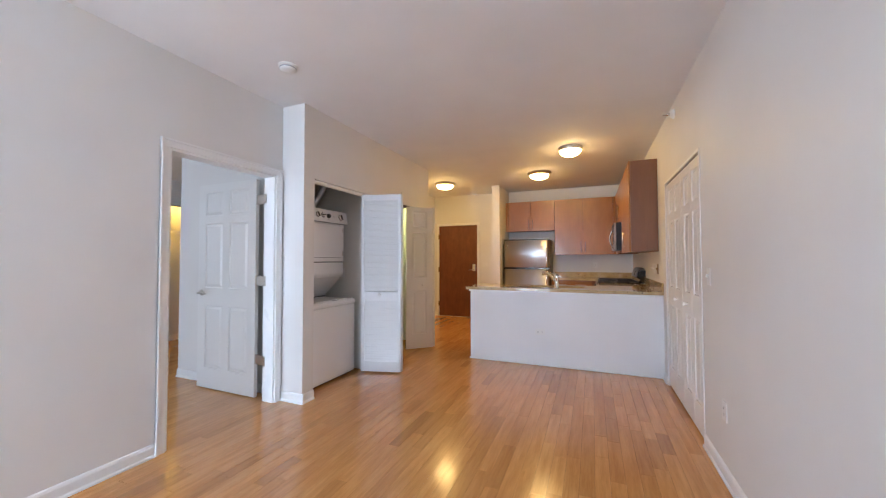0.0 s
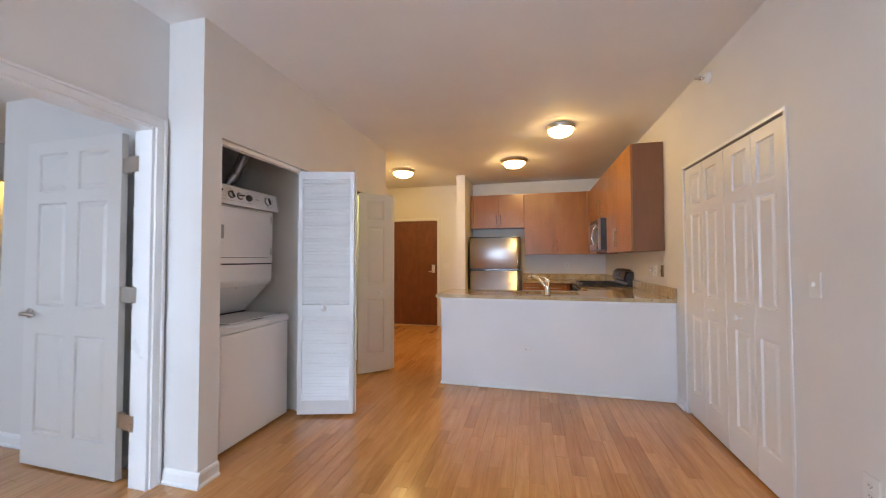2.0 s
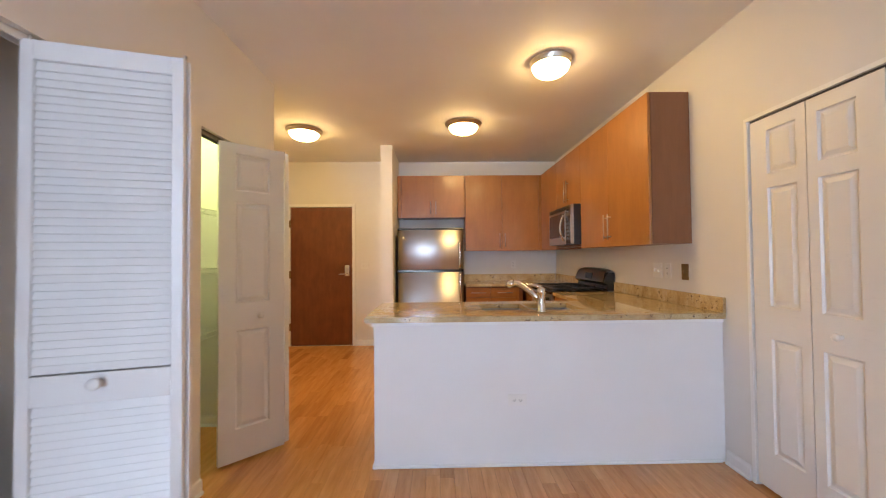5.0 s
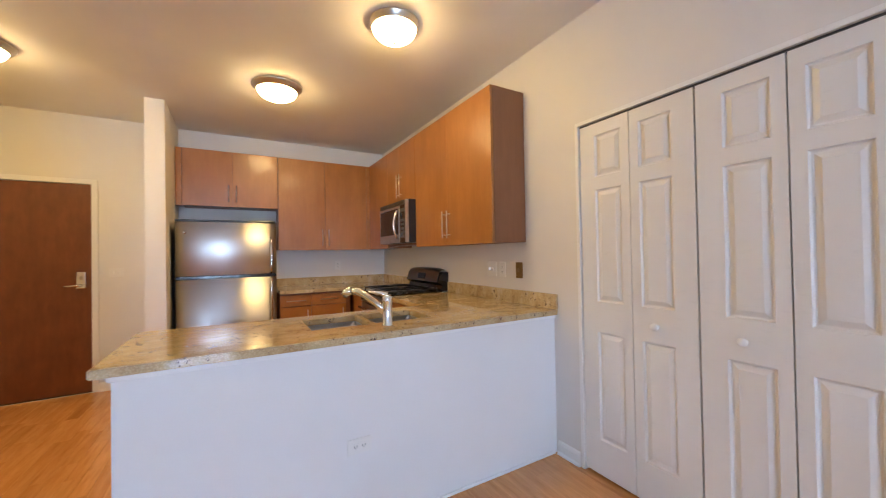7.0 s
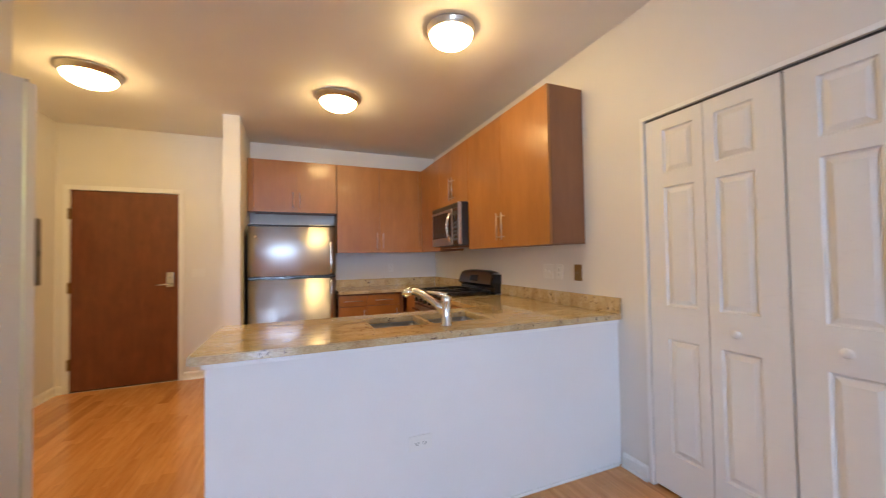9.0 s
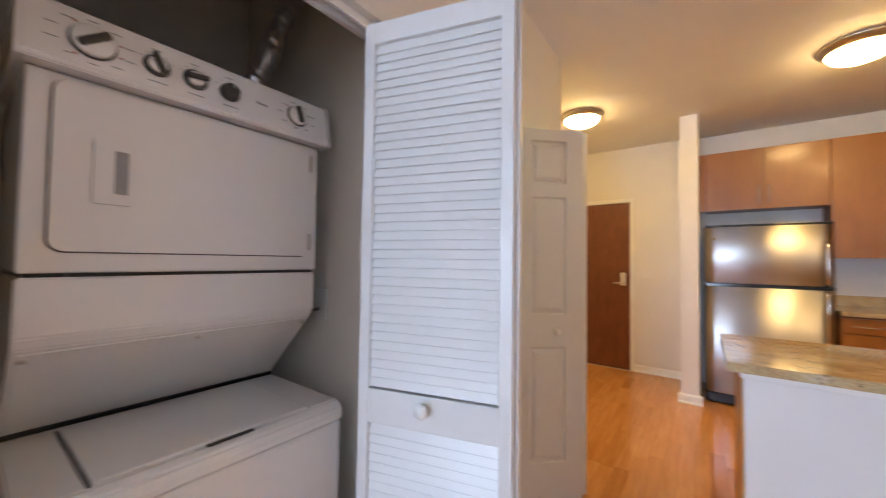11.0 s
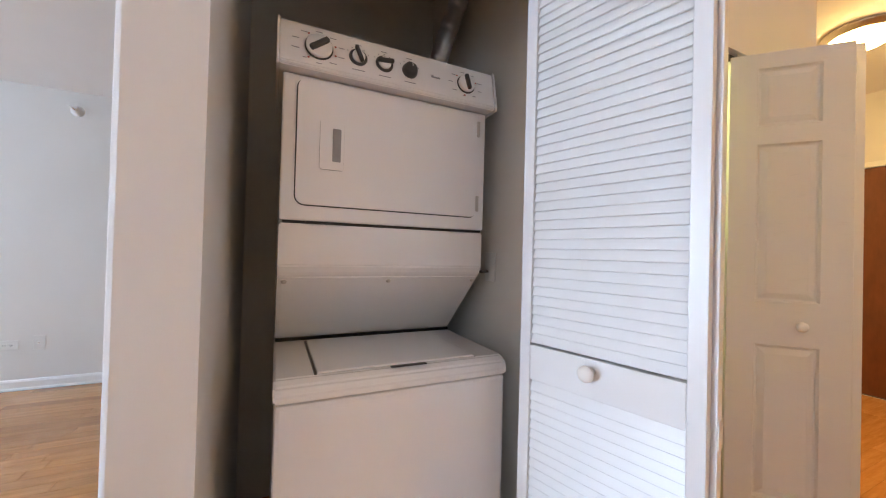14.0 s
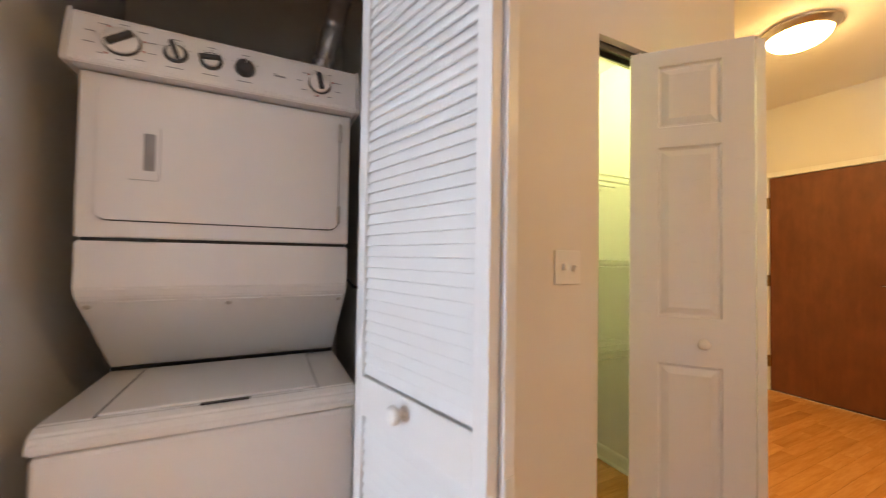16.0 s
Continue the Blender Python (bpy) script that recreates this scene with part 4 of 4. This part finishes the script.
# base cabinets along the back wall
bc = thing("base_cabinet", "maple base cabinet with drawers under granite", "cabinet", pose(0.15, 7.95, 0.0))
part("body", boxes((-0.215, 0.545, 7.69, YB - 0.002, 0.10, CT0 - 0.001)), CABSIDE, bc)
part("toe_kick", boxes((-0.215, 0.545, 7.75, 7.78, 0, 0.10)), BLACK, bc)
for a, b in ((-0.212, 0.105), (0.109, 0.49)):
    d = part("drawer", boxes((a, b, 7.668, 7.689, 0.755, 0.878), bevel=0.0015), CABINET, bc, "maple drawer front")
    bar_handle(d, ((a + b) / 2 - 0.10, 7.668, 0.815), ((a + b) / 2 + 0.10, 7.668, 0.815), (0, -1, 0))
    d = part("door", boxes((a, b, 7.668, 7.689, 0.105, 0.749), bevel=0.0015), CABINET, bc, "maple slab door")
    bar_handle(d, (b - 0.04, 7.668, 0.55), (b - 0.04, 7.668, 0.71), (0, -1, 0))
pc = thing("base_cabinet", "maple peninsula base cabinet behind half wall", "cabinet", pose(-0.2, 5.5, 0.0))
part("side_panel", boxes((-0.985, -0.965, 5.272, 5.79, 0.0, CT0 - 0.001)), CABINET, pc)
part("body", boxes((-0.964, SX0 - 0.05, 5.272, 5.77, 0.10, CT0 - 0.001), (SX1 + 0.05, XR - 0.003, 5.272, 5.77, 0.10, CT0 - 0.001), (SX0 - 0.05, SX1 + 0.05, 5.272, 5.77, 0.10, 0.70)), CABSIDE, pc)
for i in range(4):
    part("door", boxes((-0.962 + i * 0.375, -0.590 + i * 0.375, 5.771, 5.79, 0.105, 0.885), bevel=0.0015), CABINET, pc)
rc = thing("base_cabinet", "maple base cabinet beside range", "cabinet", pose(0.9, 6.15, 0.0))
part("body", boxes((0.60, XR - 0.003, 5.80, SR0 - 0.004, 0.10, CT0 - 0.001)), CABSIDE, rc)
part("door", boxes((0.578, 0.599, 5.84, SR0 - 0.006, 0.105, 0.885), bevel=0.0015), CABINET, rc)
cc = thing("base_cabinet", "maple corner base cabinet", "cabinet", pose(0.9, 7.8, 0.0))
part("body", boxes((0.60, XR - 0.003, SR1 + 0.004, YB - 0.003, 0.10, CT0 - 0.001)), CABSIDE, cc)
part("door", boxes((0.578, 0.599, SR1 + 0.006, 7.66, 0.105, 0.885), bevel=0.0015), CABINET, cc)

# refrigerator
fr = thing("refrigerator", "stainless steel top-freezer refrigerator with black sides", "refrigerator", pose(-0.68, 7.95, 0))
FX0, FX1, FY = -1.112, -0.245, 7.62
part("cabinet", boxes((FX0 + 0.004, FX1 - 0.004, FY + 0.075, 8.27, 0.02, 1.662), bevel=0.006), BLACK, fr, "black enamel cabinet")
part("grille", boxes((FX0 + 0.01, FX1 - 0.01, FY + 0.02, FY + 0.074, 0.012, 0.098), bevel=0.004), BLACK, fr, "black toe grille")


def steel_door(z0, z1):
    """Door with a gently bowed front."""
    bm = bmesh.new()
    n, prof = 24, []
    for i in range(n + 1):
        u = i / n
        e = min(u, 1 - u)
        prof.append((FX0 + (FX1 - FX0) * u, FY + 0.012 * (2 * u - 1) ** 2 + 0.018 * max(0, 1 - e / 0.02) ** 2))
    back = [(FX1, FY + 0.07), (FX0, FY + 0.07)]
    ring = prof + back
    a = [bm.verts.new((x, y, z0)) for x, y in ring]
    b = [bm.verts.new((x, y, z1)) for x, y in ring]
    for i in range(len(ring)):
        j = (i + 1) % len(ring)
        bm.faces.new((a[i], a[j], b[j], b[i])).smooth = i < n
    bm.faces.new(a[::-1])
    bm.faces.new(b)
    return bm


for z0, z1, h0, h1 in ((1.128, 1.650, 1.135, 1.50), (0.105, 1.092, 0.62, 1.085)):
    d = part("door", steel_door(z0, z1), STEEL, fr, "brushed stainless steel door")
    x = FX1 - 0.052
    part("handle", tube([(x, FY - 0.004, h0), (x, FY - 0.038, h0 + 0.03), (x, FY - 0.045, h0 + 0.07), (x, FY - 0.045, h1 - 0.07), (x, FY - 0.036, h1 - 0.025), (x, FY + 0.004, h1)], [0.012, 0.013, 0.012, 0.012, 0.012, 0.010], 12), CHROME, d, "curved satin metal handle")
part("trim_strip", boxes((FX0 + 0.002, FX1 - 0.002, FY + 0.008, FY + 0.07, 1.095, 1.125), bevel=0.003), BLACKE, fr, "black band between doors")
part("top_trim", boxes((FX0 + 0.002, FX1 - 0.002, FY + 0.012, FY + 0.09, 1.652, 1.672), bevel=0.004), BLACKE, fr, "black hinge cover strip")
part("badge", lathe([(0, 0), (0.014, 0), (0.014, 0.003), (0, 0.004)], 18, Matrix.Translation((FX0 + 0.075, FY + 0.0095, 1.545)) @ pose(0, 0, 0, 90)), CHROME, fr, "small round badge")

# microwave over the range
mw = thing("microwave", "over-range stainless microwave with black glass door", "microwave", pose(1.0, 6.97, 1.40))
MX, MY0, MY1, MZ0, MZ1 = 0.800, 6.606, 7.340, 1.415, 1.838
part("body", boxes((MX + 0.03, XR - 0.003, MY0, MY1, MZ0, MZ1 - 0.001), bevel=0.003), BLACK, mw)
part("vent_grille", boxes((MX + 0.006, MX + 0.03, MY0 + 0.002, MY1 - 0.002, MZ1 - 0.048, MZ1 - 0.003), bevel=0.002), BLACK, mw, "black vent grille")
for i in range(4):
    part("grille_slat", boxes((MX + 0.002, MX + 0.007, MY0 + 0.02, MY1 - 0.02, MZ1 - 0.043 + i * 0.010, MZ1 - 0.039 + i * 0.010)), DKGREY, mw)
md = part("door", boxes((MX, MX + 0.029, MY0 + 0.165, MY1 - 0.002, MZ0 + 0.004, MZ1 - 0.051), bevel=0.004), STEEL, mw)
part("glass", boxes((MX - 0.003, MX + 0.002, MY0 + 0.195, MY1 - 0.03, MZ0 + 0.085, MZ1 - 0.075), bevel=0.002), GLASSB, md, "dark door glass")
part("handle", tube([(MX, MY0 + 0.20, MZ0 + 0.045)] + [(MX - 0.012 - 0.04 * math.sin(math.pi * k / 8), MY0 + 0.20 - 0.010 * math.sin(math.pi * k / 8), MZ0 + 0.045 + 0.275 * k / 8) for k in range(9)] + [(MX, MY0 + 0.20, MZ0 + 0.32)], 0.011, 12), CHROME, md, "bowed chrome handle")
mp = part("control_panel", boxes((MX, MX + 0.029, MY0 + 0.028, MY0 + 0.162, MZ0 + 0.004, MZ1 - 0.051), bevel=0.004), BLACKE, mw, "black control panel")
part("edge_trim", boxes((MX - 0.002, MX + 0.029, MY0 + 0.001, MY0 + 0.026, MZ0 + 0.004, MZ1 - 0.004), bevel=0.003), STEEL, mw)
part("display", boxes((MX - 0.001, MX + 0.001, MY0 + 0.045, MY0 + 0.145, MZ1 - 0.12, MZ1 - 0.085)), DKGREY, mp)
for r in range(5):
    for c in range(3):
        part("button", boxes((MX - 0.0012, MX + 0.001, MY0 + 0.045 + c * 0.036, MY0 + 0.072 + c * 0.036, MZ0 + 0.05 + r * 0.04, MZ0 + 0.072 + r * 0.04)), DKGREY, mp)
part("underside_lamp_cover", boxes((MX + 0.08, XR - 0.10, MY0 + 0.05, MY1 - 0.05, MZ0 - 0.022, MZ0 - 0.001), bevel=0.004), CABSIDE, mw)

# gas range
rg = thing("gas_range", "black gas range with dark steel back console", "stove", pose(0.9, 6.88, 0))
part("body", boxes((0.575, XR - 0.004, SR0, SR1, 0.03, 0.905), bevel=0.004), BLACKE, rg)
part("cooktop", boxes((0.550, XR - 0.07, SR0 + 0.001, SR1 - 0.001, 0.908, 0.935), bevel=0.006), BLACKE, rg)
od = part("oven_door", boxes((0.548, 0.574, SR0 + 0.01, SR1 - 0.01, 0.20, 0.80), bevel=0.004), STEEL, rg)
part("handle", tube([(0.505, SR0 + 0.06, 0.76), (0.505, SR1 - 0.06, 0.76)], 0.012, 12), CHROME, od)
part("knob_panel", boxes((0.548, 0.574, SR0 + 0.003, SR1 - 0.003, 0.81, 0.90), bevel=0.004), STEEL, rg)
for i in range(5):
    part("burner_knob", lathe([(0, 0), (0.021, 0), (0.018, 0.028), (0, 0.03)], 18, Matrix.Translation((0.548, SR0 + 0.10 + i * 0.14, 0.855)) @ pose(0, 0, 0, 0, -90)), BLACK, rg)
for cx in (0.70, 0.97):
    for cy in (SR0 + 0.20, SR1 - 0.20):
        part("burner_cap", lathe([(0, 0), (0.045, 0), (0.045, 0.010), (0.036, 0.016), (0, 0.018)], 22, pose(cx, cy, 0.9355)), BLACK, rg)
for y0, y1 in ((SR0 + 0.03, SR0 + 0.365), (SR1 - 0.365, SR1 - 0.03)):
    ym = (y0 + y1) / 2
    z0, z1 = 0.955, 0.967
    part("grate", boxes((0.58, 1.09, y0, y0 + 0.012, z0, z1), (0.58, 1.09, y1 - 0.012, y1, z0, z1), (0.58, 0.592, y0 + 0.012, y1 - 0.012, z0, z1), (1.078, 1.09, y0 + 0.012, y1 - 0.012, z0, z1), (0.83, 0.842, y0 + 0.012, y1 - 0.012, z0, z1), (0.592, 0.83, ym - 0.005, ym + 0.005, z0 + 0.001, z1 + 0.004), (0.842, 1.078, ym - 0.005, ym + 0.005, z0 + 0.001, z1 + 0.004), (0.58, 0.592, y0, y0 + 0.012, 0.935, z0), (1.078, 1.09, y1 - 0.012, y1, 0.935, z0), (0.58, 0.592, y1 - 0.012, y1, 0.935, z0), (1.078, 1.09, y0, y0 + 0.012, 0.935, z0)), BLACK, rg, "black cast iron grate")
guard = prism([(1.105, 0.936), (1.125, 0.99), (1.085, 1.02), (1.108, 1.125), (1.135, 1.150), (XR - 0.006, 1.150), (XR - 0.006, 0.936)], SR0 + 0.002, SR1 - 0.002)
for v in guard.verts:
    if v.co.z > 1.1:
        v.co.z -= 0.03 if min(v.co.y - SR0, SR1 - v.co.y) < 0.02 else 0
bg = part("backguard", guard, BLACKE, rg, "black range back guard")
cp = bmesh.new()
n = 14
rows = []
for x, z in ((1.081, 1.024), (1.1045, 1.124), (1.128, 1.149)):
    rows.append([(x, SR0 + 0.03 + (SR1 - SR0 - 0.06) * k / n, z + 0.022 * (1 - (2 * k / n - 1) ** 4) * (1 if z > 1.1 else 0) - (0.012 if z > 1.1 else 0)) for k in range(n + 1)])
rows.append([(1.18, y, z) for x, y, z in rows[-1]])
vr = [[cp.verts.new(p) for p in r] for r in rows]
for a, b in zip(vr, vr[1:]):
    for k in range(n):
        cp.faces.new((a[k], a[k + 1], b[k + 1], b[k])).smooth = True
bmesh.ops.recalc_face_normals(cp, faces=cp.faces[:])
part("console_face", cp, DARKSTEEL, bg, "dark steel arched console face")
part("clock_window", moved(boxes((-0.003, 0.002, -0.085, 0.085, -0.03, 0.03), bevel=0.001), pose(1.089, (SR0 + SR1) / 2, 1.075, 0, 13)), GLASSB, bg, "black clock window")

# ---------------------------------------------------------------- ceiling and wall fittings


def flush_light(x, y, r, inner):
    """Flared metal pan against the ceiling with a glass dome in it; inner: the dome's share of the radius."""
    lp = thing("ceiling_light", "lit opal glass flush ceiling light with nickel rim", "ceiling light", pose(x, y, H), "ceiling lights")
    g = r * inner
    part("rim", lathe([(0, 0), (r * 0.97, 0), (r, -0.004), (r, -0.012), (r * 0.985, -0.016), (g + (r - g) * 0.45, -0.036), (g + 0.008, -0.044), (g + 0.002, -0.045), (g + 0.001, -0.038), (0, -0.030)], 48, pose(x, y, H - 0.0005)), NICKEL, lp, "flared brushed nickel rim")
    prof = [(g, -0.040)] + [(g * math.cos(radians(a)), -0.040 - 0.078 * math.sin(radians(a))) for a in range(8, 90, 8)] + [(0, -0.118)]
    part("shade", lathe(prof, 48, pose(x, y, H)), GLOW, lp, "glowing white glass dome")
    part("finial", lathe([(0, 0), (0.007, 0), (0.009, -0.005), (0.005, -0.012), (0, -0.013)], 14, pose(x, y, H - 0.118)), NICKEL, lp)


flush_light(0.248, 5.49, 0.150, 0.88)
flush_light(-0.30, 6.72, 0.195, 0.78)
flush_light(-2.06, 6.90, 0.195, 0.80)

sd = thing("smoke_detector", "round white smoke detector on ceiling", "smoke detector", pose(-1.57, 2.62, H))
part("base", lathe([(0, 0), (0.068, 0), (0.068, -0.010), (0.064, -0.012), (0, -0.012)], 32, pose(-1.57, 2.62, H - 0.0005)), PLASTIC, sd)
part("cover", lathe([(0.058, -0.012), (0.056, -0.030), (0.046, -0.038), (0, -0.040)], 32, pose(-1.57, 2.62, H - 0.0005)), PLASTIC, sd)
part("vent_ring", lathe([(0.0582, -0.016), (0.0590, -0.018), (0.0590, -0.022), (0.0578, -0.024)], 32, pose(-1.57, 2.62, H - 0.0005)), GREY, sd)


def sprinkler(x, y, z, face):
    s = thing("fire_sprinkler", "white sidewall fire sprinkler with escutcheon", "sprinkler", pose(x, y, z), "fire sprinklers")
    m = Matrix.Translation((x, y, z)) @ pose(0, 0, 0, 0, 90 * face)
    part("escutcheon", lathe([(0, 0.0005), (0.046, 0.0005), (0.044, 0.010), (0.028, 0.034), (0, 0.034)], 24, m), PLASTIC, s)
    part("frame", lathe([(0, 0.034), (0.012, 0.034), (0.012, 0.06), (0.006, 0.062), (0.006, 0.092), (0, 0.092)], 14, m), CHROME, s)
    part("deflector", boxes((x + face * 0.08 - 0.024, x + face * 0.08 + 0.024, y - 0.026, y + 0.026, z + 0.012, z + 0.016)), PLASTIC, s)


sprinkler(XR, 4.45, 2.615, -1)
sprinkler(BX, 1.90, 2.28, 1)


def wall_plate(name, label, cat, m, kind_of, material=PLASTIC, w=0.072, h=0.116):
    """A cover plate: x across, z up, faces -y before m."""
    p = thing(name, label, cat, m)
    part("plate", boxes((-w / 2, w / 2, -0.006, -0.0004, -h / 2, h / 2), bevel=0.002), material, p, "", True)
    if kind_of == "outlet":
        horiz = w > h
        for s in (-1, 1):
            c = (s * 0.0195, 0) if horiz else (0, s * 0.0195)
            o = part("socket", boxes((c[0] - 0.0145, c[0] + 0.0145, -0.0078, -0.0061, c[1] - 0.0145, c[1] + 0.0145), bevel=0.001), material, p, "", True)
            part("slots", boxes((c[0] - 0.0078, c[0] - 0.0052, -0.0084, -0.0079, c[1] - 0.004, c[1] + 0.006), (c[0] + 0.0052, c[0] + 0.0078, -0.0084, -0.0079, c[1] - 0.004, c[1] + 0.006), (c[0] - 0.002, c[0] + 0.002, -0.0084, -0.0079, c[1] - 0.010, c[1] - 0.006)), DKGREY, o, "", True)
    elif kind_of == "jack":
        part("jack", lathe([(0, 0), (0.006, 0), (0.006, 0.008), (0, 0.008)], 12, Matrix.Translation((0, -0.0061, 0)) @ pose(0, 0, 0, 90)), CHROME, p, "", True)
    else:
        n = kind_of
        for i in range(n):
            cx = (i - (n - 1) / 2) * 0.046
            part("toggle", moved(boxes((-0.005, 0.005, -0.014, 0.0, -0.011, 0.011), bevel=0.002), pose(cx, -0.006, 0, 18 if i % 2 else -18)), material, p, "", True)
    return p


RW, LW = -90, 90      # plates on the right wall face -x, on left walls face +x
wall_plate("power_outlet", "white horizontal outlet on half wall", "outlet", pose(-0.105, 5.1495, 0.405), "outlet", PLASTIC, 0.116, 0.072)
wall_plate("light_switch", "white toggle switch beside wide closet", "switch", pose(XR - 0.0005, 3.49, 1.175, 0, 0, RW), 1)
wall_plate("power_outlet", "white outlet low on the living room wall", "outlet", pose(XR - 0.0005, 3.235, 0.40, 0, 0, RW), "outlet")
wall_plate("light_switch", "bronze switch plate above the backsplash", "switch", pose(XR - 0.0005, 5.475, 1.172, 0, 0, RW), 1, BRASS)
wall_plate("power_outlet", "white outlet above the backsplash", "outlet", pose(XR - 0.0005, 5.67, 1.172, 0, 0, RW), "outlet")
wall_plate("light_switch", "white double switch above the backsplash", "switch", pose(XR - 0.0005, 5.80, 1.172, 0, 0, RW), 2, PLASTIC, 0.116, 0.116)
wall_plate("light_switch", "white double toggle switch beside linen closet", "switch", pose(XP + 0.0005, 4.795, 1.198, 0, 0, LW), 2, PLASTIC, 0.116, 0.116)
wall_plate("light_switch", "white double switch beside entry door", "switch", pose(-1.665, YE - 0.0005, 1.17), 2, PLASTIC, 0.116, 0.090)
wall_plate("power_outlet", "white horizontal outlet low on bedroom wall", "outlet", pose(BX + 0.0005, 1.54, 0.36, 0, 0, LW), "outlet", PLASTIC, 0.116, 0.072)
wall_plate("cable_jack", "white cable jack low on bedroom wall", "outlet", pose(BX + 0.0005, 1.72, 0.37, 0, 0, LW), "jack")
wall_plate("power_outlet", "white outlet on kitchen back wall", "outlet", pose(0.55, YB - 0.0005, 1.17), "outlet")

ep = thing("electrical_panel", "grey metal electrical panel on hall wall", "electrical panel", pose(-2.869, 7.83, 1.11))
part("frame", boxes((-2.869, -2.860, 7.62, 8.015, 1.10, 1.72), bevel=0.002), PANELGREY, ep)
epd = part("door", boxes((-2.8595, -2.853, 7.645, 7.99, 1.13, 1.69), bevel=0.002), PANELGREY, ep, "grey steel panel door")
part("latch", boxes((-2.8525, -2.847, 7.945, 7.975, 1.37, 1.42), bevel=0.002), DKGREY, epd, "dark latch")
part("label_bar", boxes((-2.8525, -2.852, 7.70, 7.80, 1.17, 1.19)), GREY, epd)

# ---------------------------------------------------------------- oak strip floor
FLOOR = new("floor_boards")
tagged(FLOOR, "glossy honey oak strip floor boards of mixed tone", "floor", "", "structure")
rng = random.Random(11)
PW, GAPW = 0.083, 0.0006
shared = {}


def board_mesh(length):
    """A bevelled board, shared by boards of the same length."""
    if length not in shared:
        bm = bmesh.new()
        w, l, c = PW - GAPW, length - 0.0008, 0.0009
        v0 = [bm.verts.new(p) for p in ((0, 0, -0.011), (w, 0, -0.011), (w, l, -0.011), (0, l, -0.011))]
        v1 = [bm.verts.new(p) for p in ((0, 0, -c), (w, 0, -c), (w, l, -c), (0, l, -c))]
        v2 = [bm.verts.new(p) for p in ((c, c, 0), (w - c, c, 0), (w - c, l - c, 0), (c, l - c, 0))]
        for a, b in ((v0, v1), (v1, v2)):
            for i in range(4):
                j = (i + 1) % 4
                bm.faces.new((a[i], a[j], b[j], b[i]))
        bm.faces.new(v2)
        shared[length] = mesh("floor_board", bm, PLANK)
    return shared[length]


LENGTHS = (0.3, 0.4, 0.5, 0.6, 0.75, 0.9, 1.1)
verts, faces, single = [], [], 0
x = -5.9
while x < 1.30:
    y, first = YW - 0.1, True
    while y < 8.32:
        length = rng.uniform(0.1, 1.0) if first else min(rng.choice(LENGTHS), max(0.05, 8.40 - y))
        first = False
        xc, yc = x + PW / 2, y + length / 2
        y_next = y + length
        in_plan = (-2.2 < xc < 1.25) or (-5.05 < xc <= -2.2 and yc < 5.2) or (-5.9 < xc <= -5.05 and 3.1 < yc < 5.2) or (-3.0 < xc <= -2.2 and yc > 4.7)
        if in_plan:
            if -1.75 < xc < 0.55 and 0.9 < yc < 5.3 and single < 330 and length in LENGTHS:
                b = new("floor_board", board_mesh(length))
                b.parent, b.location = FLOOR, (x, y, 0)
                single += 1
            else:
                k, w, l, c = len(verts), PW - GAPW, length - 0.0008, 0.0009
                verts += [(x, y, -0.011), (x + w, y, -0.011), (x + w, y + l, -0.011), (x, y + l, -0.011), (x, y, -c), (x + w, y, -c), (x + w, y + l, -c), (x, y + l, -c),
                          (x + c, y + c, 0), (x + w - c, y + c, 0), (x + w - c, y + l - c, 0), (x + c, y + l - c, 0)]
                for o in (0, 4):
                    for i in range(4):
                        j = (i + 1) % 4
                        faces.append((k + o + i, k + o + j, k + o + 4 + j, k + o + 4 + i))
                faces.append((k + 8, k + 9, k + 10, k + 11))
        y = y_next
    x += PW
me = bpy.data.meshes.new("floor_boards_rest")
me.from_pydata(verts, [], faces)
me.materials.append(PLANKS)
rest = new("floor_boards_rest", me)
rest.parent = FLOOR
tagged(rest, "honey oak boards further off", "", "", "stuff")
